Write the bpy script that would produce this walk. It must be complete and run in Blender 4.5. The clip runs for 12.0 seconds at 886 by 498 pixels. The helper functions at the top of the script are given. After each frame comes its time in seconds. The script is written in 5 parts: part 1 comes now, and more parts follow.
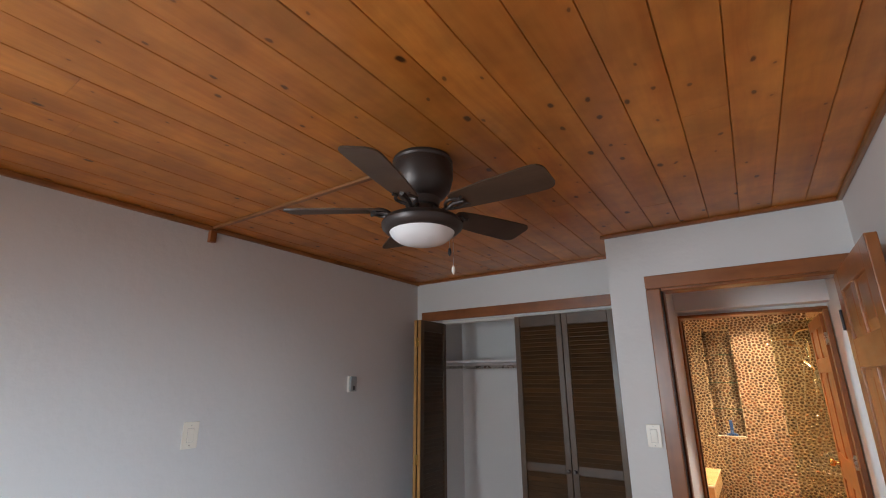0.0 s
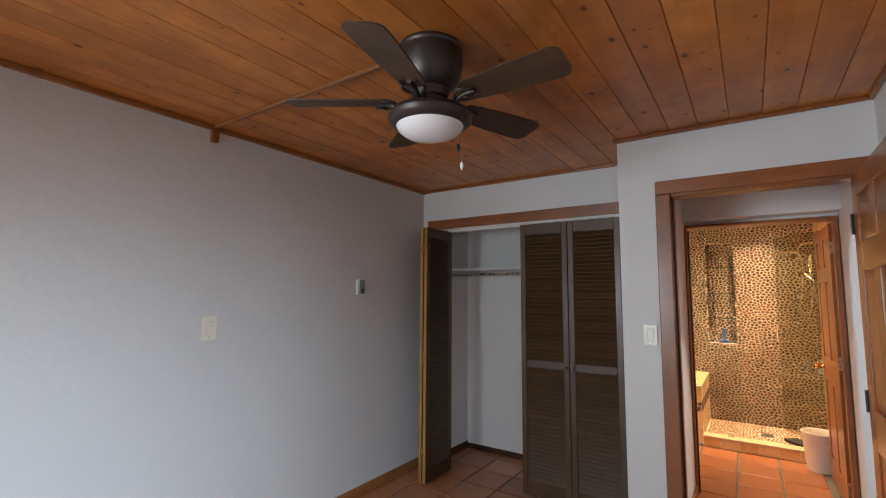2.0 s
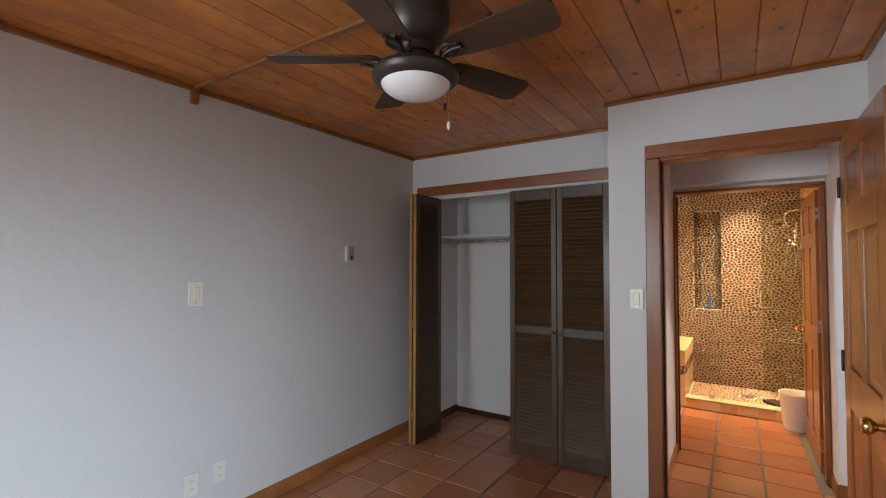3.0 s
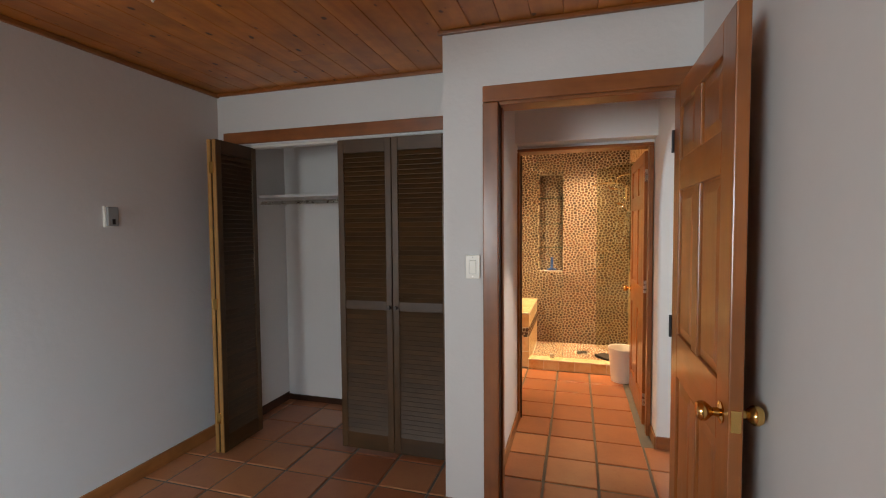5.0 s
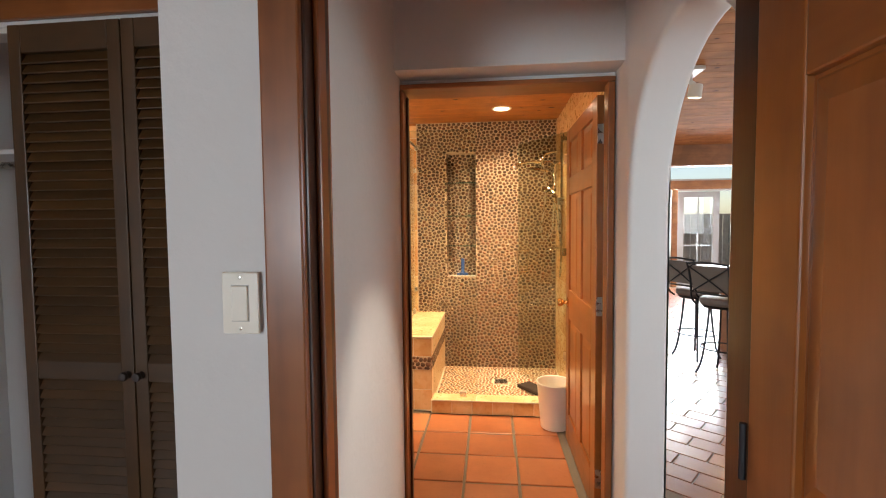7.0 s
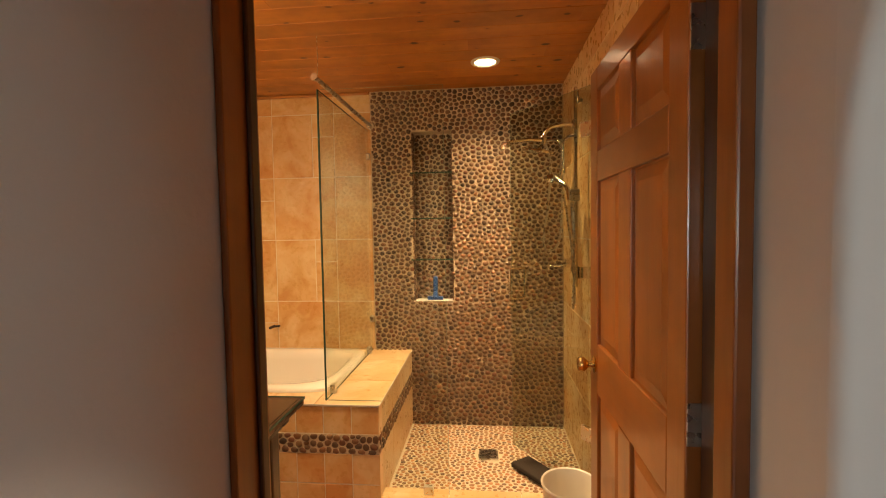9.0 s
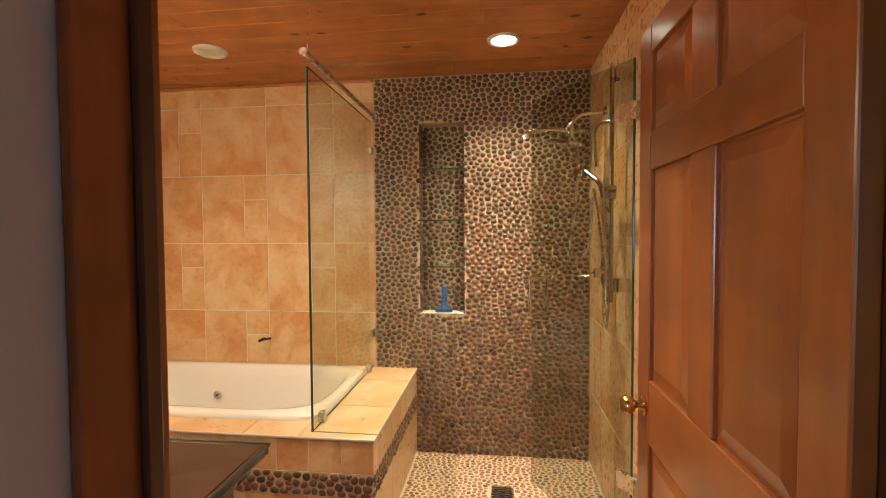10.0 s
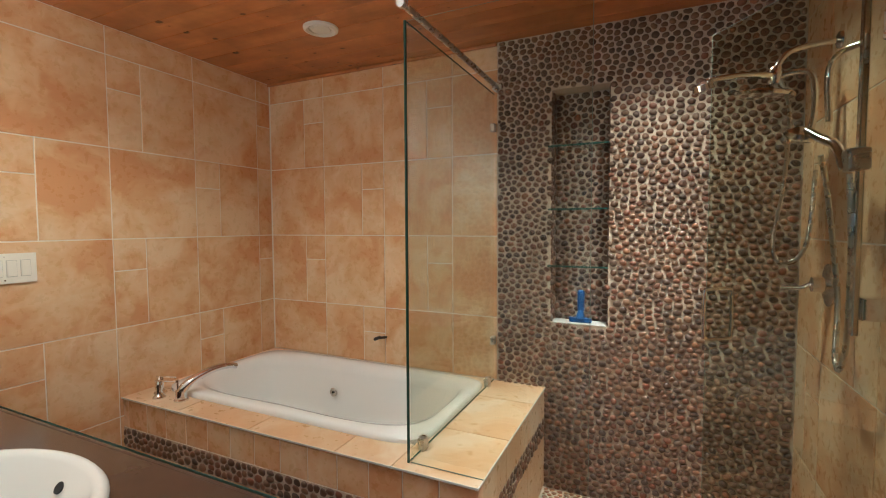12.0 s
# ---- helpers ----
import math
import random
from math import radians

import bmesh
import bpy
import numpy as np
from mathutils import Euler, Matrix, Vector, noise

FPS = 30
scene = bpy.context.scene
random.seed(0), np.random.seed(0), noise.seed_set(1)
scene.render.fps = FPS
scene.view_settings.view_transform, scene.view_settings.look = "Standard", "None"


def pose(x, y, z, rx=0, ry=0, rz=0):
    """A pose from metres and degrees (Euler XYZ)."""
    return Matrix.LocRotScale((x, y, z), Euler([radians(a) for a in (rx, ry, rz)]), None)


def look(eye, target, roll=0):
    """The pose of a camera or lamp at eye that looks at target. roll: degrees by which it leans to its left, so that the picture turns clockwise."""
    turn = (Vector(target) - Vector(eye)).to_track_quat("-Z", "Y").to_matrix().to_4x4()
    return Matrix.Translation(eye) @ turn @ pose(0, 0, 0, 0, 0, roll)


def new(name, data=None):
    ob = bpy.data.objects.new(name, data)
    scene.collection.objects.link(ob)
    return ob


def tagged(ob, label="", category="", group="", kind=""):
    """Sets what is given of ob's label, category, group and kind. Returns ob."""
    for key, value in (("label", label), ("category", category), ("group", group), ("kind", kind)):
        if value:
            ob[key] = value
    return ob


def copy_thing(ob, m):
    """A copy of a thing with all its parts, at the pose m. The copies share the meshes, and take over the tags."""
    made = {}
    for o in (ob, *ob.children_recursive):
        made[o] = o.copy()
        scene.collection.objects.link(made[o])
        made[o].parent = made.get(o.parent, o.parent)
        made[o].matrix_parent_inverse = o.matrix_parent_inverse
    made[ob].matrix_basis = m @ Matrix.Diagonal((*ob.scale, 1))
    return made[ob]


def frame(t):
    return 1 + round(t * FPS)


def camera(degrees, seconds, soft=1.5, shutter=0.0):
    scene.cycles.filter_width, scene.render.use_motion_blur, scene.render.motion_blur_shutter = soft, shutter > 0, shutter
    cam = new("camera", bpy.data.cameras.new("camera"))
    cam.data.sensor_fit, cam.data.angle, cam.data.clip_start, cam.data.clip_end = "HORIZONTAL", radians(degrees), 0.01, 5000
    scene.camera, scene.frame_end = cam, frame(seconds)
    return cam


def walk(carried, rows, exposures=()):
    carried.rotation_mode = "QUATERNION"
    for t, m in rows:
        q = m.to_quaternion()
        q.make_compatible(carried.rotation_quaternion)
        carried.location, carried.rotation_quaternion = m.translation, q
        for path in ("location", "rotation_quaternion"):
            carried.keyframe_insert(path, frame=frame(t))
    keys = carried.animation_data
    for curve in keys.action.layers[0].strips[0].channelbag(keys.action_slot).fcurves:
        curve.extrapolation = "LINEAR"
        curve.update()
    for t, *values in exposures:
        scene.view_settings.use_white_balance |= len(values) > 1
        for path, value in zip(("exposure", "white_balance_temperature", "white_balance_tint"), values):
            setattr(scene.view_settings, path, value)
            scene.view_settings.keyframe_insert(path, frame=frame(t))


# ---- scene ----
cam = camera(89.1, 12.0, soft=1.1)
PATH = [
    (0, (-0.010, -0.009, 1.581), (-1.073, 1.593, 2.132), -0.38),
    (0.5, (-0.014, 0.001, 1.564), (-1.097, 1.617, 2.029), 0.05),
    (1, (-0.021, 0.000, 1.543), (-1.122, 1.628, 1.916), 0.25),
    (1.5, (-0.027, 0.002, 1.521), (-1.142, 1.639, 1.799), 0.34),
    (2, (-0.033, 0.008, 1.504), (-1.154, 1.654, 1.697), 0.31),
    (2.5, (-0.032, 0.016, 1.488), (-1.156, 1.666, 1.610), 0.30),
    (4.5, (-0.006, 0.360, 1.449), (-0.761, 2.211, 1.385), -0.36),
    (5, (-0.019, 0.632, 1.465), (-0.590, 2.547, 1.373), -0.45),
    (5.5, (-0.016, 0.929, 1.440), (-0.460, 2.876, 1.335), -0.46),
    (6, (-0.017, 1.246, 1.456), (-0.358, 3.214, 1.349), -0.37),
    (6.5, (-0.044, 1.627, 1.436), (-0.307, 3.607, 1.334), -0.39),
    (7, (-0.046, 2.001, 1.414), (-0.257, 3.987, 1.312), -0.54),
    (9, (0.037, 3.209, 1.443), (-0.150, 5.198, 1.348), -0.96),
    (9.5, (0.030, 3.412, 1.430), (-0.166, 5.401, 1.356), -0.69),
    (10, (0.015, 3.561, 1.426), (-0.224, 5.546, 1.358), -0.37),
    (10.5, (-0.015, 3.720, 1.423), (-0.343, 5.692, 1.353), -0.14),
    (11, (-0.018, 3.834, 1.424), (-0.520, 5.768, 1.336), 0.04),
    (11.5, (-0.009, 3.935, 1.424), (-0.701, 5.809, 1.329), -0.05),
    (12, (0.005, 4.009, 1.427), (-0.836, 5.821, 1.325), -0.27),
]
walk(cam, [(t, look(eye, target, roll)) for t, eye, target, roll in PATH],
     exposures=[(0.0, 0.25, 6900, 11), (2.5, 0.22, 6800, 10), (4.5, 0.15, 7300, 10), (5.5, 0.2, 7400, 10), (6.0, 0.12, 7500, 10), (7.0, 0.25, 7000, 10), (9.0, -0.6, 8300, 10), (9.6, -0.5, 7100, 5), (10.4, -0.45, 4750, 2), (11.0, -0.6, 4350, -1), (12.0, -0.9, 4300, -2)])

# ---- world, sun, large lights ----
world = bpy.data.worlds.new("sky")
scene.world = world
world.use_nodes = True
wn = world.node_tree
sky = wn.nodes.new("ShaderNodeTexSky")
sky.sky_type = "NISHITA"
sky.sun_disc = False
sky.sun_elevation, sky.sun_rotation = radians(48), radians(303.7)
wn.links.new(sky.outputs[0], wn.nodes["Background"].inputs[0])
wn.nodes["Background"].inputs[1].default_value = 0.15


def lamp(name, kind, m, energy, color=(1, 1, 1), **props):
    data = bpy.data.lights.new(name, kind)
    data.energy, data.color = energy, color
    if kind == "AREA":
        data.shape = props.get("shape", "RECTANGLE")
        data.size, data.size_y = props.get("size", 1), props.get("size_y", 1)
        data.spread = radians(props.get("spread", 180))
    if kind == "SPOT":
        data.spot_size, data.spot_blend, data.shadow_soft_size = radians(props["cone"]), props.get("blend", 0.5), props.get("radius", 0.04)
    if kind == "SUN":
        data.angle = radians(0.5)
    if kind == "POINT":
        data.shadow_soft_size = props.get("radius", 0.05)
    ob = new(name, data)
    ob.matrix_basis = m
    return ob


WARM = (1.0, 0.75, 0.46)
COOL = (0.80, 0.90, 1.0)
lamp("sun", "SUN", look((-6, 4, 8), (0, 0, 0)), 2.5, (1, 0.95, 0.88))
lamp("bedroom_window_daylight", "AREA", look((-1.76, -1.66, 1.45), (-0.92, 0.34, 1.32)), 22, (0.70, 0.85, 1.0), size=0.95, size_y=1.05, spread=98)
lamp("bedroom_window_ground_light", "AREA", look((-1.76, -1.65, 1.25), (-1.5, 0.2, 2.4)), 6.0, (1.0, 0.94, 0.86), size=0.95, size_y=0.8)
lamp("bedroom_side_window_daylight", "AREA", look((0.50, -0.90, 1.42), (-2.49, 0.65, -0.45)), 24, (0.60, 0.79, 1.0), size=1.05, size_y=1.05, spread=82)
# Bluish fill in an invented opening, added to brighten the arch reveal
lamp("living_near_window_daylight", "AREA", look((1.15, 2.04, 1.5), (1.1, 4.2, 1.2)), 8, (0.72, 0.86, 1.0), size=0.72, size_y=1.15)
lamp("living_side_window_daylight", "AREA", look((7.3, 5.2, 1.9), (2.0, 6.2, 0.2)), 150, COOL, size=4.0, size_y=1.8)
lamp("living_far_window_daylight", "AREA", look((4.6, 12.35, 1.9), (3.0, 7.0, 0.6)), 400, COOL, size=2.2, size_y=2.2)
lamp("shower_downlight_lamp", "SPOT", look((0.046, 5.89, 2.38), (0.046, 5.92, 0)), 100, WARM, cone=122, blend=0.8, radius=0.045)
lamp("shower_downlight_beam", "SPOT", look((0.046, 5.89, 2.378), (-0.09, 6.02, 0)), 300, WARM, cone=64, blend=1.0, radius=0.045)
# Added fill without a fixture, out of view, brightens tub walls and ceiling
lamp("vanity_lamp", "POINT", pose(-1.60, 4.30, 1.95), 34, WARM, radius=0.09)
# Added spot with no downlight built, lifts the tub front
lamp("tub_downlight_lamp", "SPOT", look((-1.35, 4.95, 2.38), (-1.35, 5.0, 0)), 98, WARM, cone=140, blend=0.6, radius=0.045)
# Invented narrow fill from the ceiling for the bathroom floor; no fitting there
lamp("entry_downlight_lamp", "SPOT", look((-0.05, 4.85, 2.38), (-0.05, 4.85, 0)), 66, WARM, cone=72, blend=0.6, radius=0.045)
# Unseen spot added beyond the arch to throw the bright pool on the hall wall
lamp("kitchen_spot_lamp", "SPOT", look((1.2, 3.30, 2.42), (-0.445, 3.50, 0.64)), 105, (1.0, 0.90, 0.82), cone=25, blend=0.7, radius=0.05)
lamp("pendant_bulb", "POINT", pose(3.13, 8.03, 1.72), 12, WARM, radius=0.04)


# ---- materials ----
class Nodes:
    """A node material under construction."""

    def __init__(self, name, rough=0.5, metal=0.0, base=None):
        self.m = bpy.data.materials.new(name)
        self.m.use_nodes = True
        self.t = self.m.node_tree
        self.b = self.t.nodes["Principled BSDF"]
        self.b.inputs["Roughness"].default_value, self.b.inputs["Metallic"].default_value = rough, metal
        if base:
            self.b.inputs["Base Color"].default_value = (*base, 1)

    def add(self, kind, out=0, props=None, **ins):
        n = self.t.nodes.new("ShaderNode" + kind)
        for k, v in (props or {}).items():
            setattr_plain(n, k, v)
        for k, v in ins.items():
            self.put(n.inputs[int(k[1:])] if k[0] == "i" and k[1:].isdigit() else n.inputs[k.replace("_", " ")], v)
        return n.outputs[out]

    def put(self, socket, v):
        if isinstance(v, bpy.types.NodeSocket):
            self.t.links.new(v, socket)
        elif isinstance(v, tuple) and len(v) == 3 and socket.type == "RGBA":
            socket.default_value = (*v, 1)
        else:
            socket.default_value = v

    def set(self, name, v):
        self.put(self.b.inputs[name], v)
        return self

    def math(self, op, a, b=0.0, c=0.0):
        return self.add("Math", props={"operation": op}, i0=a, i1=b, i2=c)

    def vmath(self, op, a, b=(0, 0, 0)):
        return self.add("VectorMath", props={"operation": op}, i0=a, i1=b)

    def mix(self, f, a, b, blend="MIX"):
        n = self.t.nodes.new("ShaderNodeMix")
        n.data_type, n.blend_type = "RGBA", blend
        self.put(n.inputs[0], f), self.put(n.inputs[6], a), self.put(n.inputs[7], b)
        return n.outputs[2]

    def ramp(self, f, *stops):
        n = self.t.nodes.new("ShaderNodeValToRGB")
        e = n.color_ramp.elements
        while len(e) < len(stops):
            e.new(0.5)
        for el, (p, c) in zip(e, stops):
            el.position, el.color = p, (*c, 1) if len(c) == 3 else c
        self.put(n.inputs[0], f)
        return n.outputs[0]

    def noise(self, vec, scale, detail=4.0, rough=0.55):
        return self.add("TexNoise", Vector=vec, Scale=scale, Detail=detail, Roughness=rough)

    def bump(self, height, strength=0.3, dist=0.01):
        self.set("Normal", self.add("Bump", Strength=strength, Distance=dist, Height=height))
        return self

    def coords(self):
        return self.add("TexCoord", out=3)


def setattr_plain(n, k, v):
    if k == "operation":
        n.operation = v
    elif k == "feature":
        n.feature = v
    elif k == "voronoi_dimensions":
        n.voronoi_dimensions = v
    elif k == "bands_direction":
        n.bands_direction = v


def place_vector(n, island=True):
    """Object-space place, shifted at random for each object and island."""
    r = n.add("ObjectInfo", out=5)
    if island:
        r = n.math("ADD", r, n.add("NewGeometry", out=8))
    sh = n.add("CombineXYZ", X=n.math("MULTIPLY", r, 37.0), Y=n.math("MULTIPLY", r, 71.0), Z=n.math("MULTIPLY", r, 13.0))
    return n.vmath("ADD", n.coords(), sh), r


def plaster(name, col, bump=0.25):
    n = Nodes(name, 0.75)
    c = n.coords()
    big, fine = n.noise(c, 1.3, 3), n.noise(c, 28, 6, 0.6)
    tone = n.mix(big, tuple(v * 0.93 for v in col), tuple(min(v * 1.04, 0.9) for v in col))
    n.set("Base Color", n.mix(n.math("MULTIPLY", fine, 0.12), tone, tuple(v * 0.8 for v in col)))
    n.set("Roughness", n.math("MULTIPLY_ADD", fine, 0.2, 0.62))
    return n.bump(n.math("MULTIPLY_ADD", n.noise(c, 9, 3), 1.2, fine), bump, 0.012).m


def wood(name, dark, light, along="y", gloss=0.35, knots=0.0, coat=0.0, grain=1.0):
    n = Nodes(name, gloss)
    v, r = place_vector(n)
    s = {"x": (0.09, 1, 1), "y": (1, 0.09, 1), "z": (1, 1, 0.09)}[along]
    st = n.vmath("MULTIPLY", v, s)
    warp = n.noise(v, 2.2, 2)
    g1 = n.noise(n.vmath("ADD", st, n.add("CombineXYZ", X=n.math("MULTIPLY", warp, 0.05), Y=n.math("MULTIPLY", warp, 0.05))), 38 * grain, 5, 0.6)
    g2 = n.noise(st, 9 * grain, 3)
    f = n.math("MULTIPLY_ADD", g2, 0.9, n.math("MULTIPLY", g1, 0.5))
    f = n.math("ADD", f, n.math("MULTIPLY_ADD", r, 0.0, -0.2))
    piece = n.math("FRACT", n.math("MULTIPLY", r, 17.3))
    lo, hi = dark, light
    col = n.ramp(f, (0.28, lo), (0.55, tuple((a + b) / 2 for a, b in zip(lo, hi))), (0.85, hi))
    col = n.mix(n.math("MULTIPLY", piece, 0.45), col, tuple(a * 0.55 + b * 0.12 for a, b in zip(lo, hi)))
    height = g1
    blot = n.ramp(n.noise(n.vmath("MULTIPLY", v, (1.6, 1.6, 1.6)), 3.0, 3, 0.6), (0.35, (0.72, 0.72, 0.72)), (0.65, (1.18, 1.18, 1.18)))
    col = n.mix(0.75, col, blot, "MULTIPLY")
    if knots:
        wob = n.vmath("ADD", v, n.vmath("MULTIPLY", n.add("TexNoise", out=1, Vector=v, Scale=14.0), (0.03, 0.03, 0.03)))
        xs, ys, zs = [n.add("SeparateXYZ", out=k, Vector=wob) for k in range(3)]
        across, down = {"x": (ys, xs), "y": (xs, ys), "z": (n.math("ADD", xs, ys), zs)}[along]
        vo = n.t.nodes.new("ShaderNodeTexVoronoi")
        vo.voronoi_dimensions = "2D"
        n.put(vo.inputs["Vector"], n.add("CombineXYZ", X=across, Y=n.math("MULTIPLY", down, 0.62)))
        vo.inputs["Scale"].default_value = knots
        keep = n.add("SeparateXYZ", Vector=vo.outputs["Color"])
        tone_2 = n.add("SeparateXYZ", out=1, Vector=vo.outputs["Color"])
        size = n.math("MULTIPLY_ADD", n.math("MULTIPLY", keep, keep), 0.10, 0.040)
        size = n.math("MULTIPLY", size, n.math("GREATER_THAN", tone_2, 0.48))
        size = n.math("ADD", size, 0.0001)
        core = n.math("DIVIDE", vo.outputs["Distance"], size)
        kmask = n.ramp(core, (0.55, (1, 1, 1)), (1.0, (0, 0, 0)))
        halo = n.ramp(n.math("MULTIPLY", core, 0.28), (0.2, (1, 1, 1)), (1.0, (0, 0, 0)))
        col = n.mix(n.math("MULTIPLY", halo, 0.45), col, tuple(a * 0.75 + b * 0.1 for a, b in zip(lo, hi)))
        col = n.mix(n.math("MULTIPLY", kmask, n.math("MULTIPLY_ADD", keep, 0.5, 0.45)), col, (0.045, 0.014, 0.005))
        height = n.math("SUBTRACT", g1, n.math("MULTIPLY", kmask, 0.8))
    n.set("Base Color", col).set("Roughness", n.math("MULTIPLY_ADD", g1, 0.18, gloss - 0.06))
    if coat:
        n.set("Coat Weight", coat).set("Coat Roughness", 0.18)
    return n.bump(height, 0.12, 0.004).m


def mottled_tile(name, a, b, c, gloss=0.3):
    n = Nodes(name, gloss)
    v, r = place_vector(n, False)
    w = n.vmath("ADD", v, n.vmath("MULTIPLY", n.add("TexNoise", out=1, Vector=v, Scale=3.0, Detail=3.0), (0.35, 0.35, 0.35)))
    cloud, fine = n.noise(w, 3.4, 4, 0.6), n.noise(v, 30, 4)
    col = n.ramp(cloud, (0.38, a), (0.5, b), (0.62, c))
    col = n.mix(n.math("MULTIPLY", n.ramp(n.noise(w, 7, 5), (0.52, (0, 0, 0)), (0.66, (1, 1, 1))), 0.55), col, a)
    col = n.mix(n.math("MULTIPLY", fine, 0.12), col, tuple(x * 0.7 for x in a))
    n.set("Base Color", col).set("Roughness", n.math("MULTIPLY_ADD", fine, 0.2, gloss - 0.08))
    return n.bump(n.math("ADD", fine, cloud), 0.08, 0.003).m


def saltillo(name, coat=0.25, coat_rough=0.25):
    n = Nodes(name, 0.4)
    v, r = place_vector(n, False)
    cloud, fine = n.noise(v, 5, 4, 0.6), n.noise(v, 45, 5)
    piece = n.math("FRACT", n.math("MULTIPLY", r, 7.7))
    col = n.ramp(n.math("MULTIPLY_ADD", piece, 0.5, n.math("MULTIPLY", cloud, 0.6)), (0.2, (0.26, 0.080, 0.032)), (0.5, (0.39, 0.138, 0.058)), (0.8, (0.48, 0.205, 0.092)))
    col = n.mix(n.ramp(fine, (0.6, (0, 0, 0)), (0.8, (0.4, 0.4, 0.4))), col, (0.2, 0.07, 0.035))
    n.set("Base Color", col).set("Roughness", n.math("MULTIPLY_ADD", cloud, 0.3, 0.22)).set("Coat Weight", coat).set("Coat Roughness", coat_rough)
    return n.bump(n.math("MULTIPLY_ADD", cloud, 2.0, fine), 0.15, 0.004).m


def pebble_stone(name, tone=1.0):
    n = Nodes(name, 0.3)
    v, r = place_vector(n)
    p = n.math("FRACT", n.math("MULTIPLY", r, 23.1))
    k = tone
    stops = ((0.0, (0.060, 0.045, 0.036)), (0.16, (0.135, 0.082, 0.052)), (0.32, (0.21, 0.135, 0.085)), (0.46, (0.125, 0.100, 0.082)),
             (0.60, (0.23, 0.105, 0.060)), (0.74, (0.26, 0.185, 0.12)), (0.86, (0.085, 0.062, 0.052)), (1.0, (0.30, 0.17, 0.085)))
    col = n.ramp(p, *[(q, tuple(min(c * k * f, 0.7) for c, f in zip(v3, (1.13, 0.93, 0.77)))) for q, v3 in stops])
    g = n.noise(v, 70, 4)
    n.set("Base Color", n.mix(n.math("MULTIPLY", g, 0.35), col, (0.08, 0.06, 0.05))).set("Roughness", n.math("MULTIPLY_ADD", g, 0.22, 0.27))
    return n.bump(g, 0.1, 0.002).m


def plain(name, base, rough=0.5, metal=0.0, wear=0.08, scale=40, bump=0.05):
    n = Nodes(name, rough, metal)
    c = n.coords()
    g, big = n.noise(c, scale, 4), n.noise(c, scale / 12, 3)
    n.set("Base Color", n.mix(n.math("MULTIPLY", n.math("ADD", g, big), wear), base, tuple(v * 0.55 for v in base)))
    n.set("Roughness", n.math("MULTIPLY_ADD", g, 0.14, max(rough - 0.07, 0.02)))
    return n.bump(g, bump, 0.002).m


def glowing(name, col, strength):
    n = Nodes(name, 0.4, 0, (0.85, 0.83, 0.8))
    return n.set("Emission Color", (*col, 1)).set("Emission Strength", strength).m


def clear_glass(name, tint, rough=0.0):
    n = Nodes(name, rough, 0, tint)
    n.set("Transmission Weight", 1.0).set("IOR", 1.45)
    return n.m


def thin_glass(name, tint):
    """A clear pane: mostly straight through, with a mirror sheen by Fresnel."""
    n = Nodes(name, 0.02)
    t = n.t
    tr, gl, mx = t.nodes.new("ShaderNodeBsdfTransparent"), t.nodes.new("ShaderNodeBsdfGlossy"), t.nodes.new("ShaderNodeMixShader")
    tr.inputs[0].default_value = (*tint, 1)
    gl.inputs["Roughness"].default_value = 0.01
    facing = n.add("LayerWeight", out=1, Blend=0.5)
    n.put(mx.inputs[0], n.math("MULTIPLY_ADD", n.math("POWER", facing, 5.0), 0.9, 0.075))
    t.links.new(tr.outputs[0], mx.inputs[1]), t.links.new(gl.outputs[0], mx.inputs[2])
    t.links.new(mx.outputs[0], t.nodes["Material Output"].inputs[0])
    return n.m


WHITE = plaster("white_plaster", (0.68, 0.675, 0.66), 0.16)
SMOOTH_WHITE = plaster("smooth_white_plaster", (0.74, 0.72, 0.70), 0.05)
PINE_Y = wood("knotty_pine_ceiling", (0.44, 0.126, 0.017), (0.72, 0.295, 0.060), "y", 0.40, 9.0, 0.2)
PINE_X = wood("knotty_pine_bath_ceiling", (0.42, 0.145, 0.032), (0.61, 0.27, 0.075), "x", 0.42, 7.5, 0.15)
PINE_L = wood("living_pine_ceiling", (0.40, 0.15, 0.045), (0.58, 0.27, 0.09), "x", 0.75, 6.5)
TRIM_X = wood("stained_trim_across", (0.21, 0.060, 0.014), (0.37, 0.122, 0.030), "x", 0.33, 0, 0.3)
TRIM_Y = wood("stained_trim_along", (0.27, 0.095, 0.026), (0.46, 0.19, 0.058), "y", 0.36, 2.6, 0.25)
TRIM_Z = wood("stained_trim_upright", (0.21, 0.060, 0.014), (0.37, 0.122, 0.030), "z", 0.33, 2.0, 0.3)
# Dark wood; on the inner right bathroom jamb its darkness stands in for shade
JAMB = wood("dark_and_shaded_jamb", (0.035, 0.012, 0.006), (0.09, 0.03, 0.012), "z", 0.35, 0, 0.3)
DOOR_Z = wood("stained_door_upright", (0.27, 0.078, 0.014), (0.44, 0.145, 0.032), "z", 0.3, 0, 0.45)
DOOR_X = wood("stained_door_across", (0.27, 0.078, 0.014), (0.44, 0.145, 0.032), "x", 0.3, 0, 0.45)
LOUVER_Z = wood("brown_louver_upright", (0.060, 0.027, 0.0065), (0.125, 0.056, 0.015), "z", 0.42, 0, 0.1)
LOUVER_X = wood("brown_louver_across", (0.048, 0.022, 0.0052), (0.095, 0.042, 0.011), "x", 0.42, 0, 0.1)
LOUVER_EDGE = wood("pale_louver_edge", (0.36, 0.165, 0.045), (0.54, 0.29, 0.09), "z", 0.5)
